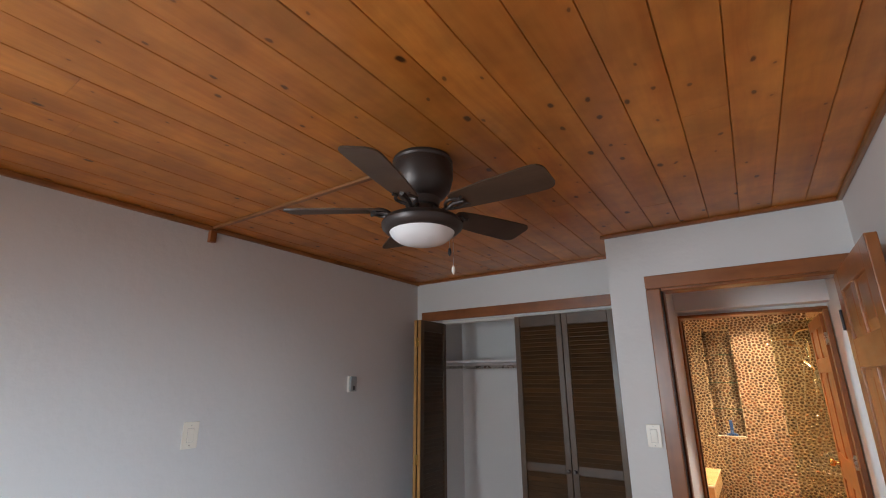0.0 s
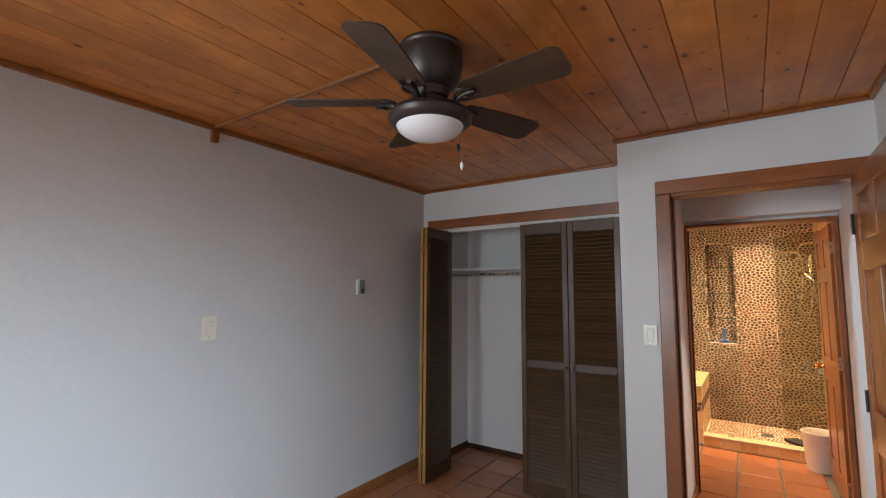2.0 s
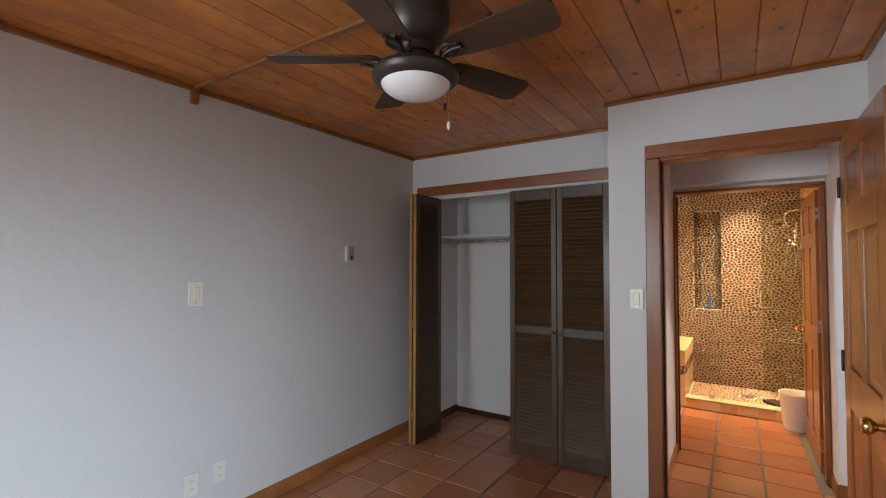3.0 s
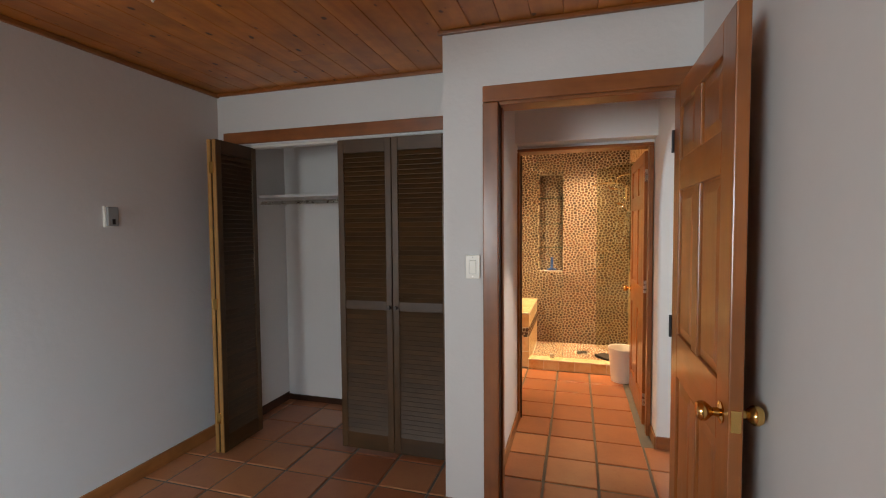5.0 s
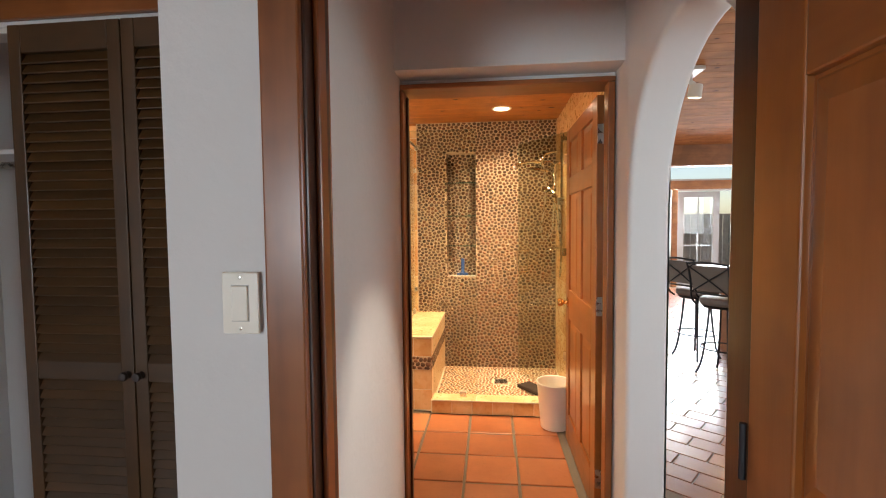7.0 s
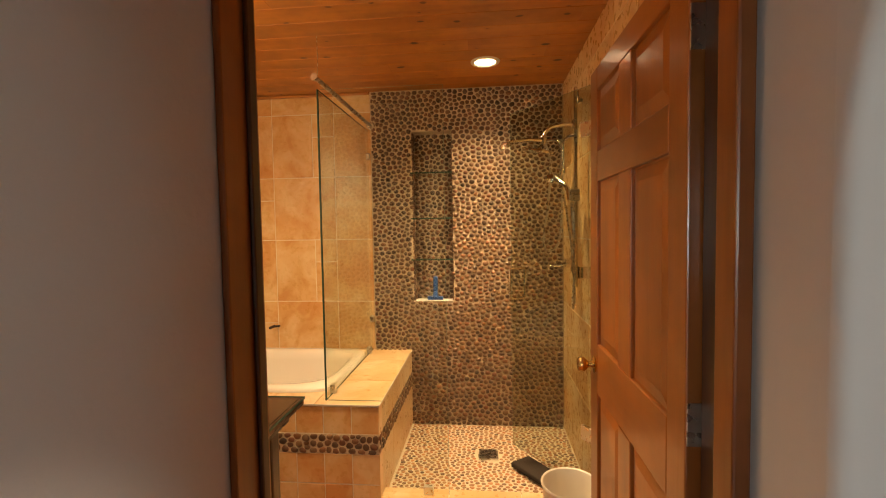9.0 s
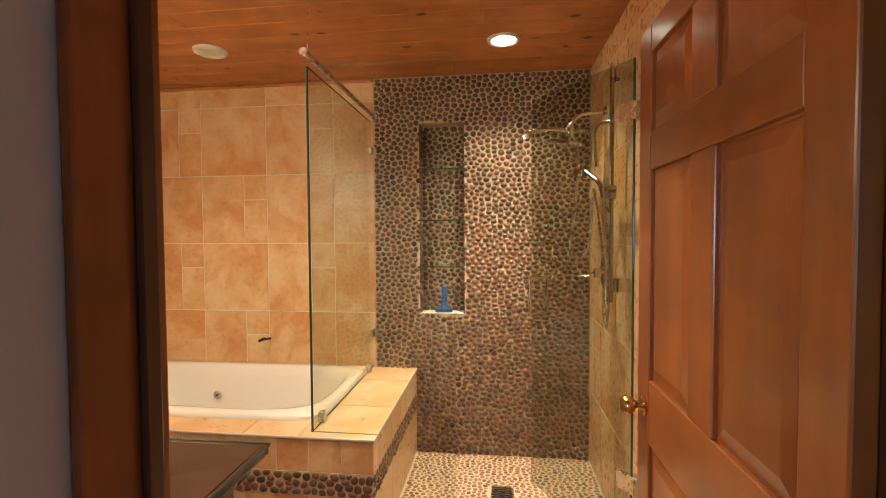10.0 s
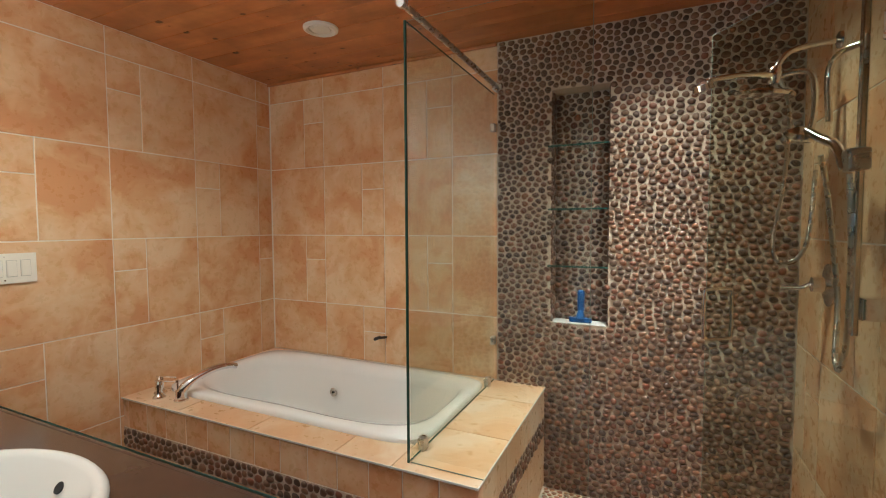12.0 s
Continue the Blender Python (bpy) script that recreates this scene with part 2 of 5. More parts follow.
BEAM = wood("living_beam_wood", (0.24, 0.09, 0.03), (0.42, 0.19, 0.07), "x", 0.45, 2.5)
CABINET = wood("cabinet_oak", (0.26, 0.11, 0.04), (0.42, 0.20, 0.08), "z", 0.4)
TILE = mottled_tile("peach_wall_tile", (0.62, 0.325, 0.135), (0.715, 0.475, 0.245), (0.77, 0.575, 0.35), 0.27)
DECK_TILE = mottled_tile("cream_deck_tile", (0.66, 0.41, 0.21), (0.72, 0.51, 0.30), (0.76, 0.60, 0.42), 0.28)
SALTILLO = saltillo("terracotta_floor_tile")
PAVER = saltillo("sealed_terracotta_paver", 0.9, 0.22)
PEBBLE = pebble_stone("river_pebble", 0.82)
FLOOR_PEBBLE = pebble_stone("pale_shower_pebble", 1.9)
GROUT = plain("pebble_grout", (0.62, 0.52, 0.40), 0.85, 0, 0.2, 60, 0.3)
LIVING_GROUT = plain("living_floor_grout", (0.36, 0.29, 0.24), 0.9, 0, 0.2, 50, 0.2)
PALE_GROUT = plain("pale_grout", (0.66, 0.56, 0.44), 0.85, 0, 0.15, 60, 0.2)
FLOOR_GROUT = plain("grey_floor_grout", (0.19, 0.165, 0.14), 0.9, 0, 0.25, 50, 0.3)
TILE_GROUT = plain("tile_grout", (0.86, 0.79, 0.68), 0.8, 0, 0.15, 60, 0.2)
BRONZE = plain("brushed_bronze", (0.075, 0.060, 0.055), 0.42, 0.6, 0.25, 25)
BLADE = wood("walnut_fan_blade", (0.058, 0.033, 0.020), (0.12, 0.068, 0.040), "x", 0.38)
CHROME = plain("chrome", (0.82, 0.82, 0.83), 0.08, 1.0, 0.03)
STEEL = plain("satin_nickel", (0.62, 0.58, 0.52), 0.28, 1.0, 0.08)
BRASS = plain("polished_brass", (0.72, 0.46, 0.16), 0.16, 1.0, 0.12)
IRON = plain("black_iron", (0.02, 0.02, 0.024), 0.45, 0.4, 0.1)
PLASTIC = plain("white_plastic", (0.78, 0.76, 0.70), 0.35, 0, 0.05)
PLATE = plain("cream_plate_plastic", (0.84, 0.80, 0.70), 0.35, 0, 0.05)
PLATE_GAP = plain("plate_gap", (0.52, 0.50, 0.46), 0.5, 0, 0.05)
GREY_PLASTIC = plain("grey_plastic", (0.30, 0.32, 0.32), 0.4, 0, 0.05)
BLACK = plain("black_plastic", (0.012, 0.012, 0.014), 0.4, 0, 0.05)
BLUE = plain("blue_rubber", (0.03, 0.10, 0.34), 0.4, 0, 0.1)
PORCELAIN = plain("white_porcelain", (0.83, 0.82, 0.80), 0.09, 0, 0.02)
ACRYLIC = plain("white_tub_acrylic", (0.84, 0.83, 0.81), 0.12, 0, 0.02)
STONE_TOP = plain("brown_vanity_stone", (0.085, 0.050, 0.034), 0.16, 0, 0.35, 22)
DARK_WOOD = wood("espresso_vanity_wood", (0.030, 0.013, 0.008), (0.075, 0.032, 0.018), "z", 0.32, 0, 0.2)
BIN = plain("frosted_white_plastic", (0.80, 0.76, 0.70), 0.35, 0, 0.05)
MAT_CLOTH = plain("dark_bath_mat", (0.035, 0.025, 0.020), 0.95, 0, 0.3, 120, 0.5)
LEATHER = plain("grey_brown_leather", (0.16, 0.135, 0.12), 0.5, 0, 0.25, 60, 0.2)
CREAM_STONE = plain("pale_counter_stone", (0.66, 0.62, 0.56), 0.15, 0, 0.2, 30)
TURQUOISE = plain("turquoise_paint", (0.03, 0.36, 0.40), 0.45, 0, 0.2, 20)
GREY_PAINT = plain("grey_door_paint", (0.38, 0.39, 0.40), 0.5, 0, 0.12, 20)
GLASS = thin_glass("shower_glass", (0.90, 0.93, 0.87))
DOOR_GLASS = thin_glass("shower_door_glass", (0.60, 0.64, 0.54))
PANE = thin_glass("window_pane_glass", (0.97, 0.98, 0.98))
PALE_EDGE = plain("pale_glass_edge", (0.22, 0.26, 0.20), 0.45, 0, 0.05)
GLASS_EDGE = plain("green_glass_edge", (0.035, 0.085, 0.065), 0.12, 0, 0.05)
SHELF_GLASS = thin_glass("green_shelf_glass", (0.91, 0.96, 0.93))
OPAL = plain("opal_glass", (0.88, 0.88, 0.88), 0.25, 0, 0.02)
CAN_GLOW = glowing("downlight_lens", (1.0, 0.86, 0.62), 14.0)
SPOT_GLOW = glowing("spot_lens", (1.0, 0.80, 0.52), 12.0)
SHADE_GLOW = glowing("lit_glass_shade", (1.0, 0.82, 0.6), 2.2)
GROUND = plain("outdoor_gravel", (0.24, 0.21, 0.17), 0.9, 0, 0.3, 9, 0.3)
FENCE = wood("grey_fence_wood", (0.22, 0.17, 0.13), (0.40, 0.33, 0.26), "z", 0.8)


# ---- mesh helpers ----
def box(bm, lo, hi, m=None):
    vs = [bm.verts.new((x, y, z)) for x in (lo[0], hi[0]) for y in (lo[1], hi[1]) for z in (lo[2], hi[2])]
    for f in ((0, 1, 3, 2), (4, 6, 7, 5), (0, 4, 5, 1), (2, 3, 7, 6), (0, 2, 6, 4), (1, 5, 7, 3)):
        bm.faces.new([vs[i] for i in f])
    if m:
        for v in vs:
            v.co = m @ v.co
    return vs


def boxes(*pairs):
    bm = bmesh.new()
    for lo, hi in pairs:
        box(bm, lo, hi)
    return bm


flat_shaded = set()


def rbox(lo, hi, r=0.004, seg=2):
    bm = boxes((lo, hi))
    bmesh.ops.recalc_face_normals(bm, faces=bm.faces)
    r = min(r, 0.49 * min(h - l for l, h in zip(lo, hi)))
    bmesh.ops.bevel(bm, geom=bm.edges[:], offset=r, segments=seg, affect="EDGES", profile=0.5)
    flat_shaded.add(id(bm))
    return bm


def lathe(profile, seg=32, m=None, cap=True):
    """A turned solid round z from (radius, height) pairs."""
    bm = bmesh.new()
    rings = []
    for r, z in profile:
        rings.append([bm.verts.new((r * math.cos(a), r * math.sin(a), z)) for a in (2 * math.pi * i / seg for i in range(seg))])
    for a, b in zip(rings, rings[1:]):
        for i in range(seg):
            bm.faces.new((a[i], a[(i + 1) % seg], b[(i + 1) % seg], b[i]))
    if cap:
        bm.faces.new(rings[0][::-1]), bm.faces.new(rings[-1])
    if m:
        bmesh.ops.transform(bm, matrix=m, verts=bm.verts)
    return bm


def smooth_path(pts, steps=8):
    pts = [Vector(p) for p in pts]
    out = []
    for i in range(len(pts) - 1):
        p0, p1, p2, p3 = pts[max(i - 1, 0)], pts[i], pts[i + 1], pts[min(i + 2, len(pts) - 1)]
        for k in range(steps):
            t = k / steps
            out.append(0.5 * (2 * p1 + (p2 - p0) * t + (2 * p0 - 5 * p1 + 4 * p2 - p3) * t * t + (3 * p1 - p0 - 3 * p2 + p3) * t ** 3))
    return out + [pts[-1]]


def tube(pts, r, seg=10, taper=None, bm=None):
    bm = bm or bmesh.new()
    pts = [Vector(p) for p in pts]
    rings, side = [], None
    for i, p in enumerate(pts):
        d = (pts[min(i + 1, len(pts) - 1)] - pts[max(i - 1, 0)]).normalized()
        if side is None:
            side = d.orthogonal().normalized()
        side = (side - d * side.dot(d)).normalized()
        up = d.cross(side)
        rr = r if taper is None else r + (taper - r) * i / (len(pts) - 1)
        rings.append([bm.verts.new(p + rr * (math.cos(a) * side + math.sin(a) * up)) for a in (2 * math.pi * k / seg for k in range(seg))])
    for a, b in zip(rings, rings[1:]):
        for i in range(seg):
            bm.faces.new((a[i], a[(i + 1) % seg], b[(i + 1) % seg], b[i]))
    bm.faces.new(rings[0][::-1]), bm.faces.new(rings[-1])
    return bm


def ring_path(c, r, n=40, m=None):
    return [Vector((c[0] + r * math.cos(2 * math.pi * i / n), c[1] + r * math.sin(2 * math.pi * i / n), c[2])) for i in range(n + 1)]


def to_mesh(name, bm, material, smooth=None):
    bmesh.ops.recalc_face_normals(bm, faces=bm.faces)
    me = bpy.data.meshes.new(name)
    bm.to_mesh(me)
    if id(bm) in flat_shaded:
        flat_shaded.discard(id(bm))
        smooth = None
    bm.free()
    me.materials.append(material)
    if smooth is not None:
        me.shade_smooth()
        if smooth < 179:
            me.set_sharp_from_angle(angle=radians(smooth))
    return me


def world_of(o):
    up = world_of(o.parent) @ o.matrix_parent_inverse if o.parent else Matrix()
    return up @ o.matrix_basis


def part(name, bm, material, parent, label="", smooth=40):
    ob = new(name, to_mesh(name, bm, material, smooth))
    ob.parent = parent
    ob.matrix_parent_inverse = world_of(parent).inverted()
    return tagged(ob, label)


def piece(name, me, parent, m):
    """One of many alike pieces on a shared mesh, at the pose m."""
    ob = new(name, me)
    ob.parent = parent
    ob.matrix_parent_inverse = world_of(parent).inverted()
    ob.matrix_basis = m
    return ob


def thing(name, base, label, category, group="", kind=""):
    ob = new(name)
    ob.empty_display_size = 0.1
    ob.matrix_basis = pose(*base)
    return tagged(ob, label, category, group, kind)


def solid(name, bm, material, label, category, kind="", group="", smooth=40):
    return tagged(new(name, to_mesh(name, bm, material, smooth)), label, category, group, kind)


def structure(name, bm, material, label, category="wall", smooth=None):
    return solid(name, bm, material, label, category, "structure", "", smooth)


# ---- structure ----
CEIL, HALL_CEIL, BATH_CEIL = 2.43, 2.385, 2.40
XW, XE, YB = -2.49, 0.487, -1.7          # bedroom: west face, east face, back face
T = 0.12

structure("wall_west", boxes(((XW - T, YB - T, 0), (XW, 4.10, 2.6))), WHITE, "white textured plaster wall of the bedroom")
WX0, WX1, WZ0, WZ1 = -2.28, -1.24, 0.88, 2.02   # bedroom window in the back wall
structure("wall_back", boxes(((XW, YB - T, 0), (WX0, YB, 2.6)), ((WX1, YB - T, 0), (XE, YB, 2.6)), ((WX0, YB - T, 0), (WX1, YB, WZ0)), ((WX0, YB - T, WZ1), (WX1, YB, 2.6))), WHITE, "white plaster wall with the bedroom window")
structure("wall_closet", boxes(((XW, 3.30, 0), (-2.36, 3.40, 2.6)), ((-0.755, 3.30, 0), (-0.66, 3.40, 2.6)), ((-2.36, 3.30, 2.052), (-0.755, 3.40, 2.6))), WHITE,
          "white plaster wall round the closet opening")
structure("wall_closet_inner", boxes(((XW, 3.40, 0), (-2.40, 3.93, 2.6)), ((XW, 3.93, 0), (-0.66, 4.05, 2.6))), SMOOTH_WHITE, "pale painted inner walls of the closet")
structure("wall_pier", boxes(((-0.66, 2.80, 0), (-0.445, 4.05, 2.6)), ((-0.445, 2.80, 0), (-0.395, 2.92, 2.6)), ((0.435, 2.80, 0), (XE, 2.92, 2.6)), ((-0.395, 2.80, 2.073), (0.435, 2.92, 2.6))),
          WHITE, "white plaster pier and door wall between bedroom and hall")


def arch_wall():
    """Wall with an arched opening whose arrises are rounded over."""
    r, cy, a, spring, b, n, x1 = 0.02, 3.38, 0.44, 1.465, 0.555, 28, 0.64
    bm = boxes(((XE, YB - T, 0), (x1, -1.5, 3.0)), ((XE, -1.5, 0), (x1, -0.3, 0.85)), ((XE, -1.5, 2.0), (x1, -0.3, 3.0)), ((XE, -0.3, 0), (x1, cy - a - r, 3.0)), ((XE, cy + a + r, 0), (x1, 4.03, 3.0)))
    edge = [((cy - a, 0.0), (-1, 0))]
    for i in range(n + 1):
        t = math.pi * i / n
        c, s = math.cos(t), math.sin(t)
        nrm = Vector((-c / a, s / b)).normalized()
        edge.append(((cy - a * c, spring + b * s), tuple(nrm)))
    edge.append(((cy + a, 0.0), (1, 0)))
    cross = [(XE, r), (XE + 0.13 * r, 0.5 * r), (XE + 0.5 * r, 0.13 * r), (XE + r, 0), (x1 - r, 0), (x1 - 0.5 * r, 0.13 * r), (x1 - 0.13 * r, 0.5 * r), (x1, r)]
    rows = [[bm.verts.new((x, y + o * ny, z + o * nz)) for x, o in cross] for (y, z), (ny, nz) in edge]
    for p, q in zip(rows, rows[1:]):
        for k in range(len(cross) - 1):
            bm.faces.new((p[k], q[k], q[k + 1], p[k + 1]))
    for k in (0, -1):
        tops = [bm.verts.new((p[k].co.x, p[k].co.y, 3.0)) for p in rows]
        for i in range(1, len(rows) - 2):
            bm.faces.new((rows[i][k], rows[i + 1][k], tops[i + 1], tops[i]))
    return bm


structure("wall_east_arch", arch_wall(), SMOOTH_WHITE, "white plaster wall with a rounded arch opening", smooth=38)
structure("wall_bath_door", boxes(((-2.55, 4.05, 0), (-0.491, 4.15, 2.6)), ((-0.491, 4.05, 0), (-0.445, 4.118, 2.6)), ((0.481, 4.03, 0), (0.72, 4.15, 2.6)), ((-0.445, 4.03, 2.041), (0.481, 4.15, 2.6))),
          SMOOTH_WHITE, "white plaster wall round the bathroom door")
structure("wall_hall_soffit", boxes(((-0.445, 3.885, 2.064), (XE, 4.03, 2.6))), SMOOTH_WHITE, "white plaster soffit over the bathroom door")
structure("wall_bath_west", boxes(((-2.55, 4.15, 0), (-2.403, 6.6, 2.6))), TILE_GROUT, "bathroom side wall of peach tiles")
structure("wall_bath_back", boxes(((-2.403, 6.363, 0), (-0.758, 6.6, 2.6))), TILE_GROUT, "bathroom back wall of peach tiles above the tub")
structure("wall_bath_east", boxes(((0.573, 4.15, 0), (0.72, 6.6, 2.6))), TILE_GROUT, "shower side wall of peach tiles")
NX0, NX1, NZ0, NZ1, ND = -0.470, -0.186, 0.922, 2.115, 0.115
YP = 6.355
wall_pebble = structure("wall_pebble", boxes(((-0.758, YP, 0), (NX0, 6.6, 2.6)), ((NX1, YP, 0), (0.573, 6.6, 2.6)), ((NX0, YP, 0), (NX1, 6.6, NZ0)), ((NX0, YP, NZ1), (NX1, 6.6, 2.6)),
                                        ((NX0, YP + ND, NZ0), (NX1, 6.6, NZ1))), GROUT, "shower wall of brown river pebbles with a tall recess")
floor = structure("floor", boxes(((XW - T, YB - T, -0.12), (0.64, 6.6, -0.006))), FLOOR_GROUT, "terracotta tile floor with grey joints", "floor")
window = tagged(new("window_1"), "stained wooden window frame in the bedroom", "window", kind="structure")
window.matrix_basis = pose((WX0 + WX1) / 2, YB - 0.09, WZ0)
for lo, hi in (((WX0, WZ0), (WX0 + 0.06, WZ1)), ((WX1 - 0.06, WZ0), (WX1, WZ1)), ((WX0 + 0.06, WZ0), (WX1 - 0.06, WZ0 + 0.06)), ((WX0 + 0.06, WZ1 - 0.06), (WX1 - 0.06, WZ1))):
    part("window_frame", rbox((lo[0], YB - 0.115, lo[1]), (hi[0], YB - 0.06, hi[1]), 0.004), TRIM_Z, window)


def board_ceiling(x0, x1, y0, y1, z, along, width, seed, thick=0.1):
    """Tongue-and-groove boards, end to end, with open V joints."""
    rng = random.Random(seed)
    bm = bmesh.new()
    a0, a1, b0, b1 = (x0, x1, y0, y1) if along == "y" else (y0, y1, x0, x1)
    a = a0
    while a < a1 - 0.001:
        w = min(width * rng.uniform(0.97, 1.03), a1 - a)
        b = b0 - rng.uniform(0, 1.6)
        while b < b1:
            ln = rng.uniform(1.7, 3.4)
            s, e = max(b, b0), min(b + ln, b1)
            if e - s > 0.02:
                dz = rng.uniform(0, 0.0012)
                c = 0.0028
                prof = [(a + 0.0003, z + 0.004 + dz), (a + c, z + dz), (a + w - c, z + dz), (a + w - 0.0003, z + 0.004 + dz), (a + w - 0.0003, z + thick), (a + 0.0003, z + thick)]
                ends = []
                for q in (s + 0.0004, e - 0.0004):
                    ends.append([bm.verts.new((p, q, h) if along == "y" else (q, p, h)) for p, h in prof])
                for i in range(6):
                    bm.faces.new((ends[0][i], ends[0][(i + 1) % 6], ends[1][(i + 1) % 6], ends[1][i]))
                bm.faces.new(ends[0][::-1]), bm.faces.new(ends[1])
            b += ln
        a += w
    return bm


structure("ceiling", board_ceiling(XW - 0.02, XE + 0.02, YB - 0.02, 3.32, CEIL, "y", 0.142, 3), PINE_Y, "knotty orange pine board ceiling of the bedroom", "ceiling")
structure("ceiling_closet", boxes(((-2.54, 3.40, 2.3), (-0.66, 3.98, 2.4))), SMOOTH_WHITE, "plain closet ceiling", "ceiling")
structure("ceiling_hall", board_ceiling(-0.445, XE, 2.92, 3.885, HALL_CEIL, "y", 0.142, 5), PINE_Y, "pine board ceiling of the hall", "ceiling")
structure("ceiling_bath", board_ceiling(-2.42, 0.59, 4.14, 6.40, BATH_CEIL, "x", 0.142, 7), PINE_X, "warm pine board ceiling of the bathroom", "ceiling")
structure("roof", boxes(((-2.8, -2.0, 2.60), (0.72, 6.7, 2.7))), SMOOTH_WHITE, "plain roof slab", "roof")


def strip(name, lo, hi, material, label, r=0.005, category="trim"):
    return structure(name, rbox(lo, hi, r), material, label, category, 40)


# crown strips where boards meet walls
G = 0.022
strip("trim_crown_west", (XW, YB, CEIL - 0.028), (XW + G, 3.30, CEIL), TRIM_Y, "thin stained wooden crown strip")
strip("trim_crown_closet", (XW + G, 3.30 - G, CEIL - 0.022), (-0.66, 3.30, CEIL), TRIM_X, "thin stained wooden crown strip")
strip("trim_crown_door", (-0.68, 2.80 - G, CEIL - 0.022), (XE - G, 2.80, CEIL), TRIM_X, "thin stained wooden crown strip")
strip("trim_crown_east", (XE - G, YB, CEIL - 0.022), (XE, 2.80, CEIL), TRIM_Y, "thin stained wooden crown strip")
strip("trim_crown_hall", (-0.445, 3.885 - 0.02, HALL_CEIL - 0.02), (XE, 3.885, HALL_CEIL), TRIM_X, "thin stained wooden crown strip")
strip("trim_crown_bath", (-2.40, 6.34, BATH_CEIL - 0.018), (-0.76, 6.36, BATH_CEIL), PINE_X, "thin pine crown strip over the tiles")
# baseboards
strip("baseboard_west", (XW, YB, 0), (XW + 0.016, 3.30, 0.085), TRIM_Y, "stained wooden baseboard", category="baseboard")
strip("baseboard_pier", (-0.662, 2.786, 0), (-0.465, 2.80, 0.085), TRIM_X, "stained wooden baseboard", category="baseboard")
strip("baseboard_pier_side", (-0.674, 2.80, 0), (-0.66, 3.26, 0.085), TRIM_Y, "stained wooden baseboard", category="baseboard")
strip("baseboard_hall_west", (-0.445, 2.946, 0), (-0.432, 3.986, 0.085), TRIM_Y, "stained wooden baseboard", category="baseboard")
strip("baseboard_arch", (XE - 0.014, 3.806, 0), (XE, 4.02, 0.085), TRIM_Y, "stained wooden baseboard by the arch", category="baseboard")
strip("baseboard_arch_reveal", (XE, 3.806, 0), (0.64, 3.82, 0.085), TRIM_X, "stained wooden baseboard in the arch", category="baseboard")
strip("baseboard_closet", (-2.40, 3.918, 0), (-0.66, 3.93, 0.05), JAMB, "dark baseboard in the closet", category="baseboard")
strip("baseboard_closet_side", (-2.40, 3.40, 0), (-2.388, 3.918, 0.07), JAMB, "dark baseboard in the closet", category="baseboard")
strip("baseboard_east", (XE - 0.014, YB, 0), (XE, 2.79, 0.085), TRIM_Y, "stained wooden baseboard", category="baseboard")
# door casings
strip("trim_casing_head", (-0.458, 2.782, 2.066), (0.475, 2.80, 2.143), TRIM_X, "dark stained door casing")
strip("trim_casing_side", (-0.458, 2.782, 0), (-0.382, 2.80, 2.064), TRIM_Z, "dark stained door casing with a knot")
strip("trim_casing_side_hinge", (0.428, 2.782, 0), (0.475, 2.80, 2.064), TRIM_Z, "dark stained door casing")
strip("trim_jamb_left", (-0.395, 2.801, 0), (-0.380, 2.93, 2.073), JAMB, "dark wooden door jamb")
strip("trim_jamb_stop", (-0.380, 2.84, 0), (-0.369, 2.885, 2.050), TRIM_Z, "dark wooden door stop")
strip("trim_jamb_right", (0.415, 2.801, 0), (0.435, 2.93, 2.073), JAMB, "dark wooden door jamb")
strip("trim_jamb_head", (-0.380, 2.801, 2.051), (0.415, 2.93, 2.073), TRIM_X, "dark wooden door head")
strip("trim_casing_hall", (-0.445, 2.931, 0), (-0.383, 2.945, 2.09), TRIM_Z, "stained casing on the hall side")
strip("trim_closet_head", (-2.43, 3.28, 2.066), (-0.66, 3.30, 2.148), TRIM_X, "dark stained closet casing")
strip("trim_closet_side", (-2.43, 3.28, 0), (-2.352, 3.30, 2.064), TRIM_Z, "dark stained closet casing")
strip("trim_closet_track", (-2.35, 3.30, 2.034), (-0.757, 3.37, 2.051), PLASTIC, "white sliding track over the closet doors")
strip("trim_bath_jamb_left", (-0.4445, 3.987, 0), (-0.430, 4.121, 2.017), TRIM_Z, "wooden bathroom door jamb")
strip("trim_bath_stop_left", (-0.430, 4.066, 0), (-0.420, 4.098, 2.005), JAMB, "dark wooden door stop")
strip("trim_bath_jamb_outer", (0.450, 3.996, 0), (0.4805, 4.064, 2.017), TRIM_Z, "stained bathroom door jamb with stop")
# deep part of the lining, coloured dark to paint the shade behind the hinge
strip("trim_bath_jamb_right", (0.470, 4.065, 0), (0.4805, 4.155, 2.017), JAMB, "wooden bathroom door jamb")
strip("trim_bath_head", (-0.4445, 3.992, 2.018), (0.4805, 4.155, 2.040), TRIM_X, "dark wooden bathroom door head")


# ---- bedroom ----
def knob_bm(side):
    return lathe([(0.0005, 0), (0.030, 0.0), (0.031, 0.004), (0.014, 0.008), (0.011, 0.022), (0.018, 0.030), (0.027, 0.040), (0.028, 0.052), (0.022, 0.062), (0.0005, 0.064)], 20,
                 pose(0, 0, 0, 90 * side))


